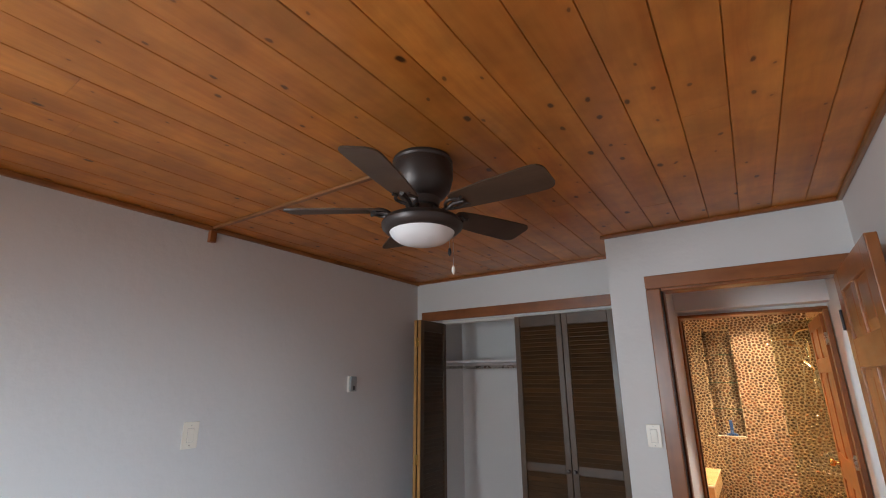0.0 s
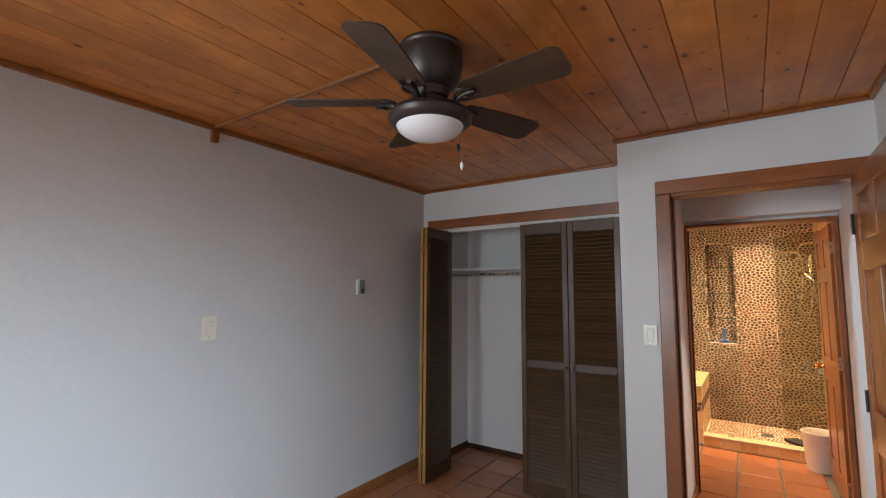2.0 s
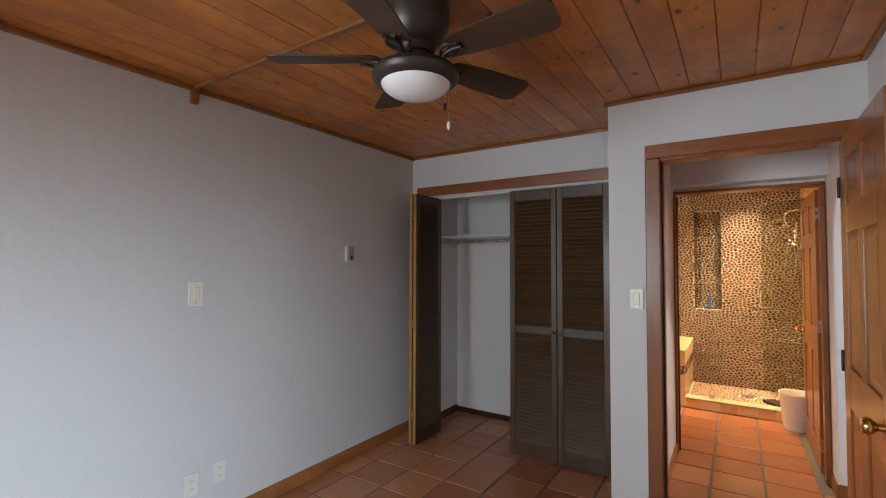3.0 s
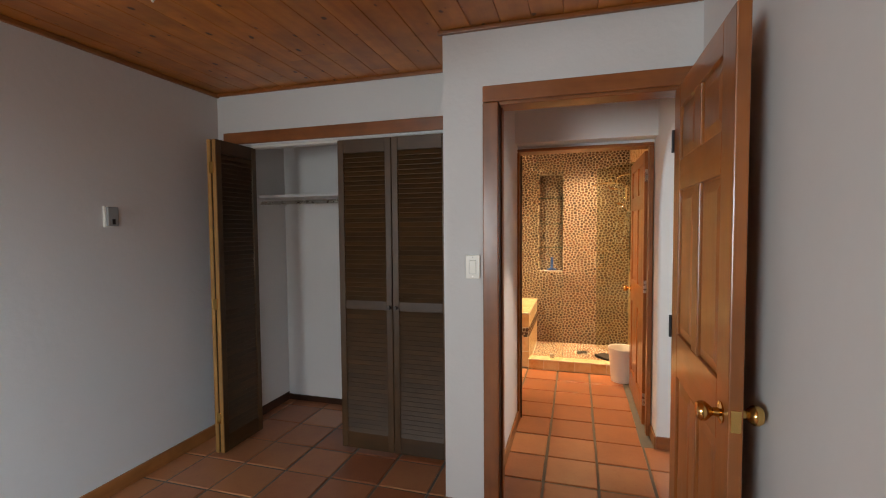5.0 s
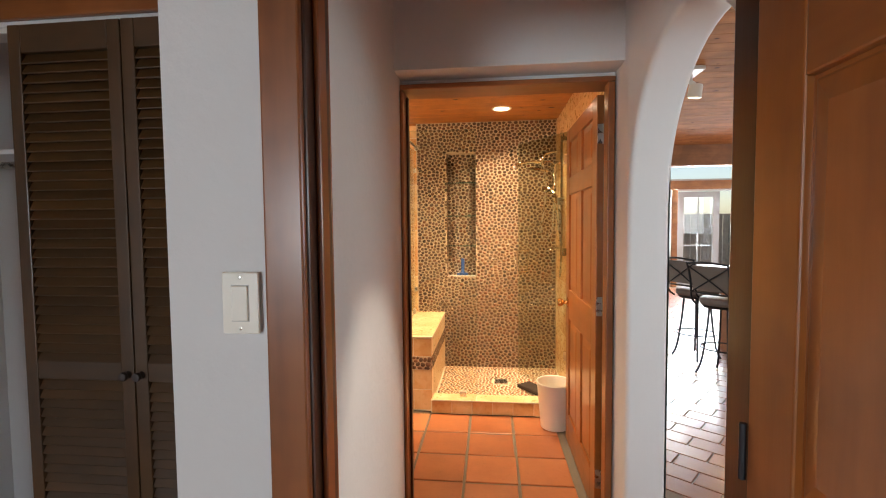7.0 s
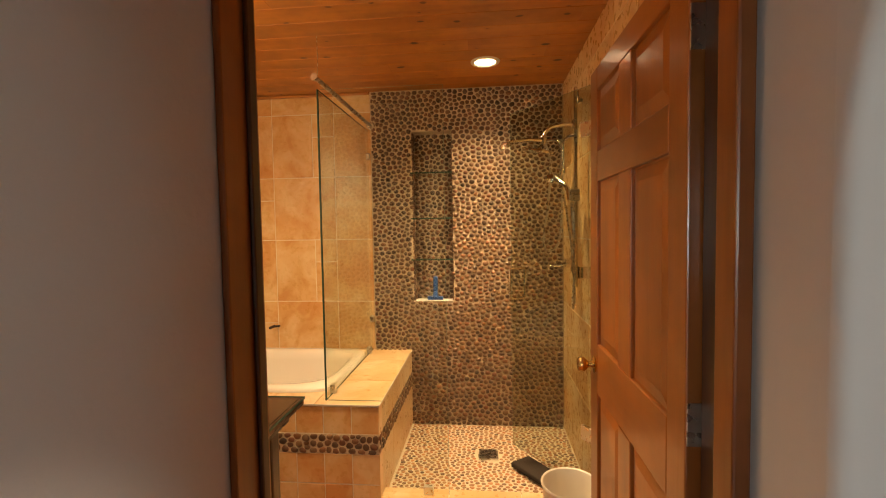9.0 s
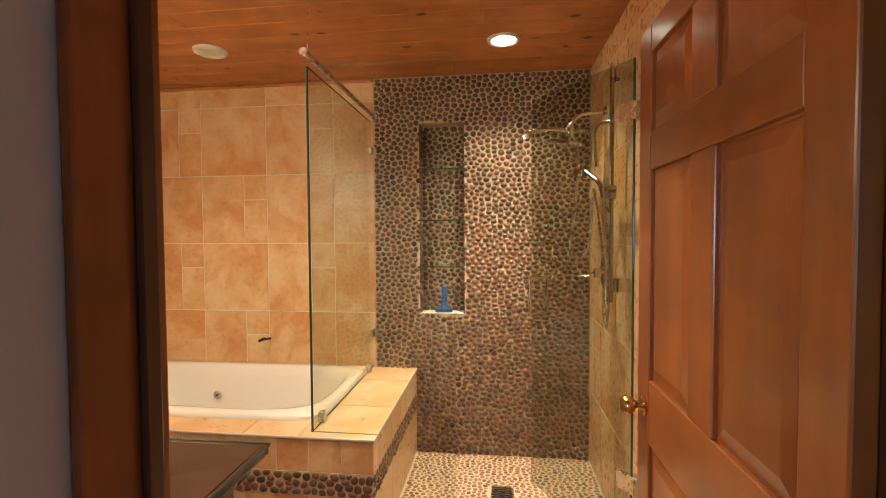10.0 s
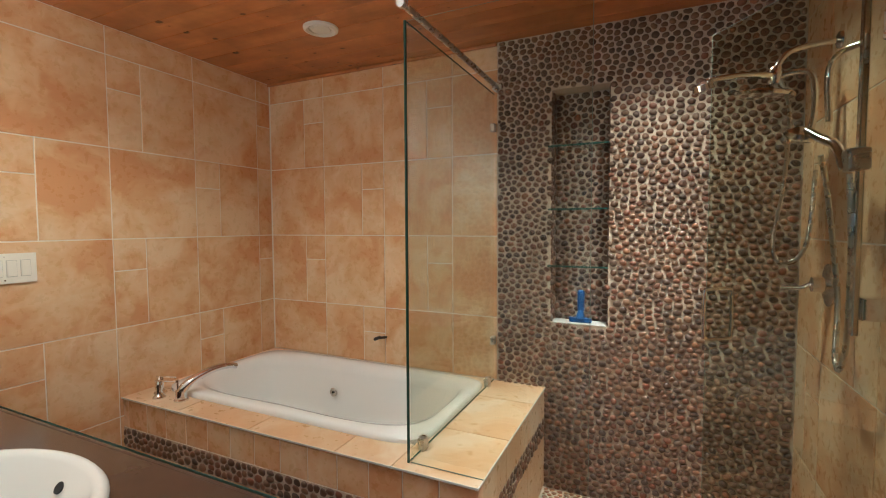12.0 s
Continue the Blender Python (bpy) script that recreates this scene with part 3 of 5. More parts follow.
def raised_panel(x0, x1, z0, z1, t):
    bm = bmesh.new()
    rings = []
    for inset, y in ((-0.006, t * 0.36), (0.006, t * 0.36), (0.010, t * 0.30), (0.042, t * 0.10), (0.046, t * 0.10)):
        rings.append((inset, y))
    faces = []
    for sgn in (0, 1):
        loops = []
        for inset, y in rings:
            yy = y if sgn == 0 else t - y
            loops.append([bm.verts.new(p) for p in ((x0 + inset, yy, z0 + inset), (x1 - inset, yy, z0 + inset), (x1 - inset, yy, z1 - inset), (x0 + inset, yy, z1 - inset))])
        for a, b in zip(loops, loops[1:]):
            for i in range(4):
                bm.faces.new((a[i], a[(i + 1) % 4], b[(i + 1) % 4], b[i]))
        bm.faces.new(loops[-1])
        faces.append(loops[0])
    for i in range(4):
        bm.faces.new((faces[0][i], faces[0][(i + 1) % 4], faces[1][(i + 1) % 4], faces[1][i]))
    return bm


def panel_door(name, w, label, hinge_metal, knob_metal, h, rails, st, mu, t=0.036, kz=0.945):
    """Six-panel door: hinge edge at x = 0, free edge at x = w, faces at y = 0 and y = t."""
    d = thing(name, (0, 0, 0), label, "door")
    for x0, x1 in ((0, st), (w - st, w)):
        part("stile", rbox((x0, 0, 0.012), (x1, t, h), 0.004), DOOR_Z, d)
    for z0, z1 in rails:
        part("rail", rbox((st, 0.0005, z0), (w - st, t - 0.0005, z1), 0.004), DOOR_X, d)
    for (_, z0), (z1, _) in zip(rails, rails[1:]):
        part("mullion", rbox(((w - mu) / 2, 0.0005, z0), ((w + mu) / 2, t - 0.0005, z1), 0.004), DOOR_Z, d)
        for x0, x1 in ((st, (w - mu) / 2), ((w + mu) / 2, w - st)):
            part("panel", raised_panel(x0, x1, z0, z1, t), DOOR_Z, d, smooth=None)
    for side, y in ((1, 0.0), (-1, t)):
        k = part("knob", knob_bm(side), knob_metal, d, "polished brass door knob")
        k.matrix_basis = pose(w - 0.062, y, kz)
    part("latch_plate", rbox((w - 0.001, t / 2 - 0.013, kz - 0.03), (w + 0.003, t / 2 + 0.013, kz + 0.03), 0.001), knob_metal, d, "brass latch plate")
    for z in (0.20, 1.03, 1.83):
        hg = part("hinge", rbox((-0.004, 0.002, z - 0.045), (0.0, t - 0.002, z + 0.045), 0.001), hinge_metal, d, "metal door hinge")
        part("hinge_pin", tube([(-0.006, -0.004, z - 0.048), (-0.006, -0.004, z + 0.048)], 0.006, 8), hinge_metal, hg)
    return d


door_1 = panel_door("door_1", 0.81, "open six-panel door of glossy orange-brown wood", IRON, BRASS, 2.042, ((0.012, 0.21), (0.845, 1.022), (1.612, 1.735), (1.945, 2.042)), 0.115, 0.085)
door_1.matrix_basis = pose(0.413, 2.785, 0, 0, 0, -90.7) @ pose(0, -0.034, 0)
door_2 = panel_door("door_2", 0.83, "open six-panel bathroom door of glossy orange-brown wood", STEEL, BRASS, 2.008, ((0.012, 0.20), (0.82, 1.005), (1.60, 1.708), (1.925, 2.008)), 0.097, 0.115, kz=0.92)
door_2.matrix_basis = pose(0.478, 4.158, 0, 0, 0, 90)


def bifold_panel(label, w=0.372, h=2.02):
    """Louvered closet leaf: x from 0 to w, faces at y = +-0.014."""
    d = thing("bifold_door", (0, 0, 0), label, "closet door", "louvered bifold closet doors")
    st, y = 0.042, 0.014
    for x0, x1 in ((0, st), (w - st, w)):
        part("stile", rbox((x0, -y, 0), (x1, y, h), 0.003), LOUVER_Z, d)
    for z0, z1 in ((0, 0.11), (0.925, 0.985), (h - 0.085, h)):
        part("rail", rbox((st, -y + 0.001, z0), (w - st, y - 0.001, z1), 0.003), LOUVER_X, d)
    me = to_mesh("slat", rbox((st - 0.004, -0.021, -0.003), (w - st + 0.004, 0.021, 0.003), 0.002, 1), LOUVER_X, 40)
    for z0, z1, n in ((0.11, 0.925, 27), (0.985, h - 0.085, 32)):
        for i in range(n):
            piece("slat", me, d, pose(0, 0, z0 + (z1 - z0) * (i + 0.5) / n, 61))
    return d


leaf = bifold_panel("closed brown louvered wooden closet leaf")
leaf.matrix_basis = pose(-1.512, 3.272, 0.018)
leaf_2 = copy_thing(leaf, pose(-1.136, 3.272, 0.018))
leaf_3 = copy_thing(leaf, pose(-2.212, 2.962, 0.018, 0, 0, 90.5))
leaf_4 = copy_thing(leaf, pose(-2.248, 2.958, 0.018, 0, 0, 91.5))
for o in (leaf_3, leaf_4):
    tagged(o, "folded-open brown louvered wooden closet leaf")
for o, x in ((leaf, -1.16), (leaf_2, -1.115)):
    k = part("knob", lathe([(0.0005, 0), (0.012, 0), (0.008, 0.01), (0.014, 0.018), (0.012, 0.026), (0.0005, 0.028)], 14, pose(0, 0, 0, 90)), BRONZE, o, "small dark metal knob")
    k.matrix_basis = pose(x, 3.258, 0.965)
for o in (leaf_3, leaf_4):
    x = o.matrix_basis.translation.x
    part("edge_strip", rbox((x - 0.013, 2.9555 if o is leaf_3 else 2.9515, 0.02), (x + 0.013, 2.9615 if o is leaf_3 else 2.9575, 2.036), 0.001), LOUVER_EDGE, o, "pale worn wooden edge")
for z in (0.25, 0.99, 1.86):
    part("hinge", rbox((-2.246, 2.949, z - 0.035), (-2.214, 2.955, z + 0.035), 0.001), BRASS, leaf_3, "brass hinge")
part("pull", lathe([(0.0005, 0), (0.011, 0), (0.007, 0.012), (0.013, 0.02), (0.0005, 0.026)], 12, pose(-2.262, 3.02, 0.955, 0, -90)), IRON, leaf_4, "dark metal pull")

shelf = thing("closet_shelf", (-1.5, 3.8, 1.70), "white closet shelf with a hanging rod below", "shelf")
part("board", rbox((-2.398, 3.60, 1.712), (-0.665, 3.929, 1.732), 0.003), SMOOTH_WHITE, shelf)
part("cleat", rbox((-2.3995, 3.45, 1.668), (-2.382, 3.928, 1.710), 0.002), SMOOTH_WHITE, shelf)
part("rod", tube([(-2.399, 3.62, 1.672), (-0.662, 3.62, 1.672)], 0.014, 14), STEEL, shelf, "metal hanging rod")


def ceiling_fan():
    cx, cy = -0.994, 1.328
    f = thing("ceiling_fan", (cx, cy, CEIL), "dark bronze ceiling fan with five walnut blades and white light bowl", "ceiling fan")
    at = pose(cx, cy, 0)
    part("housing", lathe([(0.116, CEIL), (0.122, CEIL - 0.014), (0.117, CEIL - 0.022), (0.1225, CEIL - 0.034), (0.1225, CEIL - 0.085), (0.112, CEIL - 0.128), (0.090, CEIL - 0.160), (0.072, CEIL - 0.172), (0.066, CEIL - 0.20), (0.045, CEIL - 0.208)], 44, at),
         BRONZE, f)
    part("neck", lathe([(0.045, CEIL - 0.19), (0.056, CEIL - 0.20), (0.056, CEIL - 0.236), (0.04, CEIL - 0.245)], 32, at), BRONZE, f)
    part("light_ring", lathe([(0.06, CEIL - 0.236), (0.112, CEIL - 0.244), (0.146, CEIL - 0.258), (0.158, CEIL - 0.276), (0.156, CEIL - 0.292), (0.142, CEIL - 0.306), (0.126, CEIL - 0.310)], 44, at), BRONZE, f)
    part("light_bowl", lathe([(0.127, CEIL - 0.308), (0.116, CEIL - 0.326), (0.094, CEIL - 0.342), (0.06, CEIL - 0.353), (0.02, CEIL - 0.358), (0.0005, CEIL - 0.3585)], 40, at), OPAL, f, "white opal glass bowl")
    for i in range(5):
        m = at @ pose(0, 0, 0, 0, 0, 69 + 72 * i)
        arm = tube([m @ Vector(p) for p in smooth_path([(0.05, 0, CEIL - 0.205), (0.085, 0, CEIL - 0.236), (0.12, 0, CEIL - 0.236), (0.15, 0, CEIL - 0.223), (0.20, 0, CEIL - 0.222)], 5)], 0.009, 8)
        for s in (-1, 1):
            tube([m @ Vector(p) for p in smooth_path([(0.115, 0, CEIL - 0.236), (0.135, s * 0.030, CEIL - 0.228), (0.165, s * 0.040, CEIL - 0.224), (0.19, s * 0.024, CEIL - 0.223), (0.205, s * 0.034, CEIL - 0.222)], 4)], 0.0065, 8, bm=arm)
        part("blade_arm", arm, BRONZE, f)
        out = [(0.150 + 0.385 * u, w) for u, w in ((0, 0.040), (0.04, 0.050), (0.15, 0.056), (0.45, 0.066), (0.8, 0.071), (0.90, 0.071), (0.955, 0.066), (0.985, 0.055), (1.0, 0.040))]
        loop = [(x, y) for x, y in out] + [(x, -y) for x, y in out[::-1]]
        bm = bmesh.new()
        tilt = m @ Matrix.Translation((0, 0, CEIL - 0.215)) @ pose(0, 0, 0, -13)
        lo, hi = [[bm.verts.new(tilt @ Vector((x, y, z))) for x, y in loop] for z in (-0.003, 0.003)]
        bm.faces.new(lo[::-1]), bm.faces.new(hi)
        for a in range(len(loop)):
            b = (a + 1) % len(loop)
            bm.faces.new((lo[a], lo[b], hi[b], hi[a]))
        part("blade", bm, BLADE, f, smooth=30)
    for dx, dy, z0, z1 in ((0.088, 0.085, CEIL - 0.27, 1.995), (0.062, 0.10, CEIL - 0.27, 2.075)):
        part("pull_chain", tube([(cx + dx, cy + dy, z0), (cx + dx, cy + dy, z1)], 0.0012, 6), STEEL, f)
        part("chain_bob", lathe([(0.001, z1), (0.006, z1 - 0.006), (0.007, z1 - 0.022), (0.002, z1 - 0.034)], 10, pose(cx + dx, cy + dy, 0)), PLASTIC if z1 < 2 else IRON, f)
    vents = to_mesh("vent_hole", lathe([(0.003, 0), (0.003, 0.0016)], 8), BLACK, 40)
    for i in range(36):
        piece("vent_hole", vents, f, at @ pose(0, 0, 0, 0, 0, i * 10) @ pose(0.1218, 0, CEIL - 0.045, 0, 90))
    return f


ceiling_fan()
raceway = thing("wire_raceway", (-1.8, 1.29, CEIL), "stained wooden wire cover across the ceiling to the fan", "wire cover")
part("ceiling_strip", rbox((XW + 0.022, 1.303, CEIL - 0.016), (-1.085, 1.327, CEIL - 0.0005), 0.003), BEAM, raceway)
part("wall_end", rbox((XW + 0.0005, 1.292, CEIL - 0.095), (XW + 0.03, 1.330, CEIL - 0.028), 0.003), TRIM_Z, raceway)


def wall_plate(name, m, label, category, rocker=1, w=0.072, h=0.116):
    """Cover plate in the x-z plane that faces -y."""
    p = thing(name, (0, 0, 0), label, category)
    part("cover", rbox((-w / 2, -0.006, -h / 2), (w / 2, 0.0, h / 2), 0.0025), PLATE, p)
    # grey slab behind the cover paints the shadow along the plate's edge
    part("back_box", rbox((-w / 2 + 0.004, 0.0, -h / 2 + 0.004), (w / 2 - 0.004, 0.006, h / 2 - 0.004), 0.001, 1), PLATE_GAP, p)
    for i in range(rocker):
        x = (i - (rocker - 1) / 2) * 0.046
        part("rocker", rbox((x - 0.016, -0.010, -0.033), (x + 0.016, -0.005, 0.033), 0.002), PLATE, p)
        part("frame_gap", rbox((x - 0.0175, -0.0063, -0.0345), (x + 0.0175, -0.0058, 0.0345), 0.0001, 1), PLATE_GAP, p)
    for z in (-0.048, 0.048):
        part("screw", lathe([(0.003, 0), (0.003, 0.0012), (0.0005, 0.0016)], 8, pose(0, -0.006, z, 90)), STEEL, p)
    p.matrix_basis = m
    return p


wall_plate("light_switch", pose(-0.510, 2.794, 1.274), "white rocker light switch on the pier", "light switch")
wall_plate("light_switch", pose(XW + 0.006, 1.344, 1.305, 0, 0, 90), "white rocker switch with a dimmer on the bedroom wall", "light switch", 1, 0.082, 0.13)
wall_plate("bath_switch", pose(-2.394, 4.915, 1.26, 0, 0, 90), "white four-gang rocker switch on tile", "light switch", 4, 0.215, 0.125)


def outlet(m, label):
    p = thing("wall_outlet", (0, 0, 0), label, "outlet")
    part("cover", rbox((-0.036, -0.006, -0.058), (0.036, 0, 0.058), 0.003), PLASTIC, p)
    for z in (-0.02, 0.02):
        s = part("socket", lathe([(0.016, 0), (0.016, 0.003)], 16, pose(0, -0.0055, z, 90)), PLASTIC, p)
        for x in (-0.006, 0.006):
            part("slot", boxes(((x - 0.001, -0.0092, z - 0.005), (x + 0.001, -0.0084, z + 0.005))), BLACK, s)
    p.matrix_basis = m


outlet(pose(XW, 1.498, 0.30, 0, 0, 90), "white wall outlet above the baseboard")
outlet(pose(XW, 1.343, 0.285, 0, 0, 90), "white wall outlet above the baseboard")
outlet(pose(0.57, 5.27, 0.42, 0, 0, -90), "white outlet on the tiled shower wall")
thermo = thing("thermostat", (XW, 2.46, 1.54), "small grey and white thermostat on the bedroom wall", "thermostat")
part("base", rbox((XW, 2.452, 1.485), (XW + 0.016, 2.524, 1.60), 0.004), PLASTIC, thermo)
part("cover", rbox((XW + 0.016, 2.457, 1.49), (XW + 0.034, 2.519, 1.597), 0.006), GREY_PLASTIC, thermo)
part("dial", rbox((XW + 0.034, 2.479, 1.50), (XW + 0.037, 2.497, 1.53), 0.002), BLACK, thermo)


# ---- bathroom ----
DECK, YD, XB = 0.575, 5.352, -0.493     # deck height, deck front, bench side
structure("tub_surround", boxes(((-2.40, YD, 0), (-0.50, 5.52, DECK - 0.009)), ((-2.40, 6.26, 0), (-0.50, 6.36, DECK - 0.009)), ((-2.40, 5.52, 0), (-2.29, 6.26, DECK - 0.009)),
                                ((-0.82, 5.52, 0), (-0.50, 6.26, DECK - 0.009))), TILE_GROUT, "tiled surround of the bathtub with a bench end", "tub surround")
shower_curb = structure("shower_curb", boxes(((-0.50, 5.315, 0), (0.572, 5.43, 0.098))), TILE_GROUT, "low tiled curb of the shower", "curb")
shower_floor = structure("shower_floor", boxes(((-0.50, 5.43, 0), (0.572, 6.355, 0.034))), PALE_GROUT, "shower floor of pale pebbles", "floor")


def bathtub():
    x0, x1, y0, y1 = -2.325, -0.785, 5.485, 6.295
    cx, cy, a, b = (x0 + x1) / 2, (y0 + y1) / 2, (x1 - x0) / 2, (y1 - y0) / 2
    n = 72
    bm = bmesh.new()

    def ring(sx, sy, z, p, waist=0.0):
        vs = []
        for i in range(n):
            t = 2 * math.pi * i / n
            c, s = math.cos(t), math.sin(t)
            x = math.copysign(abs(c) ** (2 / p), c)
            y = math.copysign(abs(s) ** (2 / p), s) * (1 - waist * math.exp(-(x / 0.35) ** 2))
            vs.append(bm.verts.new((cx + sx * x, cy + sy * y, z)))
        return vs
    rings = [ring(a, b, DECK + 0.0005, 9), ring(a, b, DECK + 0.016, 9), ring(a - 0.012, b - 0.012, DECK + 0.026, 8), ring(a - 0.05, b - 0.05, DECK + 0.026, 5, 0.02), ring(a - 0.07, b - 0.075, DECK + 0.016, 4, 0.05),
             ring(a - 0.085, b - 0.09, DECK - 0.03, 3.6, 0.08), ring(a - 0.13, b - 0.115, 0.36, 3.4, 0.1), ring(a - 0.2, b - 0.14, 0.22, 3.2, 0.1), ring(a - 0.3, b - 0.2, 0.165, 3, 0.05), ring(0.05, 0.03, 0.155, 2)]
    for p, q in zip(rings, rings[1:]):
        for i in range(n):
            bm.faces.new((p[i], p[(i + 1) % n], q[(i + 1) % n], q[i]))
    bm.faces.new(rings[-1])
    tub = thing("bathtub", (cx, cy, DECK), "white drop-in whirlpool bathtub set in a tiled deck", "bathtub")
    part("basin", bm, ACRYLIC, tub, smooth=60)
    for x, y, s in ((-1.72, 6.150, 90),):
        j = part("jet", lathe([(0.026, 0), (0.026, 0.004), (0.018, 0.008), (0.010, 0.006), (0.0005, 0.004)], 18, pose(x, y, 0.43, 82)), STEEL, tub, "round metal jet")
        part("jet_hole", lathe([(0.006, 0.0), (0.006, 0.0095)], 10, pose(x, y, 0.43, 82)), BLACK, j)
    part("overflow", lathe([(0.03, 0), (0.03, 0.006), (0.02, 0.012), (0.0005, 0.012)], 20, pose(-0.96, 5.9, 0.45, 0, -75)), STEEL, tub)
    return tub


bathtub()
for n_, (x, y) in enumerate(((-2.275, 5.46), (-2.215, 5.415))):
    v = thing("tub_valve", (x, y, DECK), "chrome lever tap handle on the tub deck", "tap", "tub taps")
    part("base", lathe([(0.030, DECK), (0.030, DECK + 0.006), (0.020, DECK + 0.014), (0.014, DECK + 0.035), (0.019, DECK + 0.06), (0.014, DECK + 0.078), (0.006, DECK + 0.09)], 20, pose(x, y, 0)), CHROME, v)
    part("lever", tube(smooth_path([(x - 0.02, y - 0.005, DECK + 0.084), (x + 0.03, y + 0.01, DECK + 0.086), (x + 0.075, y + 0.035, DECK + 0.082)], 4), 0.006, 8, 0.004), CHROME, v)
sp = thing("tub_spout", (-2.085, 5.44, DECK), "chrome curved tub spout on the deck", "tap")
part("base", lathe([(0.033, DECK), (0.033, DECK + 0.006), (0.027, DECK + 0.012), (0.025, DECK + 0.05)], 22, pose(-2.085, 5.44, 0)), CHROME, sp)
part("spout", tube(smooth_path([(-2.085, 5.44, DECK + 0.03), (-2.078, 5.452, DECK + 0.062), (-2.052, 5.50, DECK + 0.100), (-2.015, 5.565, DECK + 0.128), (-1.98, 5.63, DECK + 0.134), (-1.962, 5.665, DECK + 0.122)], 6), 0.025, 14, 0.014), CHROME, sp)
part("diverter", lathe([(0.005, DECK + 0.05), (0.005, DECK + 0.088), (0.009, DECK + 0.092), (0.008, DECK + 0.104), (0.0005, DECK + 0.107)], 12, pose(-2.094, 5.430, 0)), CHROME, sp)
hold = thing("wall_spigot", (-1.49, 6.36, 0.78), "small metal spigot on the tiled wall", "spigot")
part("stem", tube([(-1.475, 6.36, 0.742), (-1.492, 6.30, 0.748)], 0.008, 10), BRONZE, hold)
part("tip", tube([(-1.520, 6.296, 0.738), (-1.478, 6.292, 0.756)], 0.010, 10), BRONZE, hold)


def pane_bm(p0, p1, z0, z1, t=0.010):
    d = Vector((p1[0] - p0[0], p1[1] - p0[1], 0))
    nrm = Vector((-d.y, d.x, 0)).normalized() * t / 2
    bm = bmesh.new()
    a, b = Vector((*p0, 0)), Vector((*p1, 0))
    vs = [bm.verts.new((q.x, q.y, z)) for z in (z0, z1) for q in (a - nrm, b - nrm, b + nrm, a + nrm)]
    for f in ((0, 1, 5, 4), (1, 2, 6, 5), (2, 3, 7, 6), (3, 0, 4, 7), (0, 3, 2, 1), (4, 5, 6, 7)):
        bm.faces.new([vs[i] for i in f])
    return bm


def one_sheet(p0, p1, z0, z1):
    bm = bmesh.new()
    bm.faces.new([bm.verts.new(p) for p in ((*p0, z0), (*p1, z0), (*p1, z1), (*p0, z1))])
    return bm


def edge_line(name, parent, p, q, r=0.004):
    part(name, tube([p, q], r, 6), GLASS_EDGE if r > 0.0029 else PALE_EDGE, parent, "green polished glass edge")


GZ = 2.130
side = thing("glass_screen", (-0.775, 5.9, DECK), "clear glass screen on the bench beside the tub", "shower screen")
sheet = part("pane", one_sheet((-0.775, 5.390), (-0.775, 6.350), DECK + 0.003, GZ), GLASS, side, smooth=None)
sheet.visible_shadow = False
edge_line("edge", side, (-0.775, 5.388, DECK + 0.003), (-0.775, 5.388, GZ), 0.0055)
edge_line("edge", side, (-0.775, 5.390, GZ), (-0.775, 6.35, GZ), 0.003)
edge_line("edge", side, (-0.775, 5.390, DECK + 0.004), (-0.775, 6.35, DECK + 0.004), 0.003)
for y, z in ((5.50, DECK + 0.03), (6.24, DECK + 0.03)):
    part("clamp", rbox((-0.789, y - 0.02, z - 0.029), (-0.761, y + 0.02, z + 0.02), 0.003), STEEL, side, "metal glass clamp")
for z in (0.80, 1.95):
    part("clamp", rbox((-0.787, 6.315, z - 0.022), (-0.763, 6.356, z + 0.022), 0.003), STEEL, side, "metal glass clamp")
bar = thing("support_bar", (-0.775, 5.9, 2.17), "round metal support bar above the glass screen", "support bar")
part("bar", tube([(-0.785, 5.390, 2.190), (-0.757, 6.345, 2.165)], 0.0125, 16), STEEL, bar)
part("end_cap", tube([(-0.7855, 5.376, 2.1905), (-0.785, 5.394, 2.190)], 0.017, 16), CHROME, bar)
part("wall_flange", tube([(-0.757, 6.338, 2.1655), (-0.757, 6.356, 2.165)], 0.026, 18), STEEL, bar)
part("hanger", tube([(-0.782, 5.42, 2.200), (-0.782, 5.42, BATH_CEIL)], 0.002, 6), STEEL, bar)
front = thing("glass_screen", (-0.46, 5.385, 0.1), "clear fixed glass panel over the shower curb and bench", "shower screen")
for p, q, z0 in (((-0.768, 5.392), (-0.492, 5.392), DECK + 0.003), ((-0.492, 5.392), (-0.158, 5.392), 0.108)):
    sh = part("pane", one_sheet(p, q, z0, GZ), GLASS, front, smooth=None)
    sh.visible_shadow = False
edge_line("edge", front, (-0.157, 5.392, 0.108), (-0.157, 5.392, GZ), 0.0011)
edge_line("edge", front, (-0.768, 5.392, GZ), (-0.158, 5.392, GZ), 0.0010)
edge_line("edge", front, (-0.768, 5.392, DECK + 0.003), (-0.492, 5.392, DECK + 0.003), 0.002)
part("clamp", rbox((-0.285, 5.378, 0.107), (-0.235, 5.406, 0.150), 0.003), STEEL, front, "metal glass clamp on the curb")

H0, H1 = (0.545, 5.40), (0.190, 5.905)
gdoor = thing("glass_door", (0.545, 5.40, 0.12), "clear frameless glass shower door standing open inward", "shower door")
sh = part("pane", one_sheet(H0, H1, 0.125, 2.10), DOOR_GLASS, gdoor, smooth=None)
sh.visible_shadow = False
for p in (H0, H1):
    edge_line("edge", gdoor, (*p, 0.125), (*p, 2.10), 0.0045 if p is H0 else 0.0009)
edge_line("edge", gdoor, (*H0, 2.10), (*H1, 2.10), 0.0010)
edge_line("edge", gdoor, (*H0, 0.126), (*H1, 0.126), 0.0010)
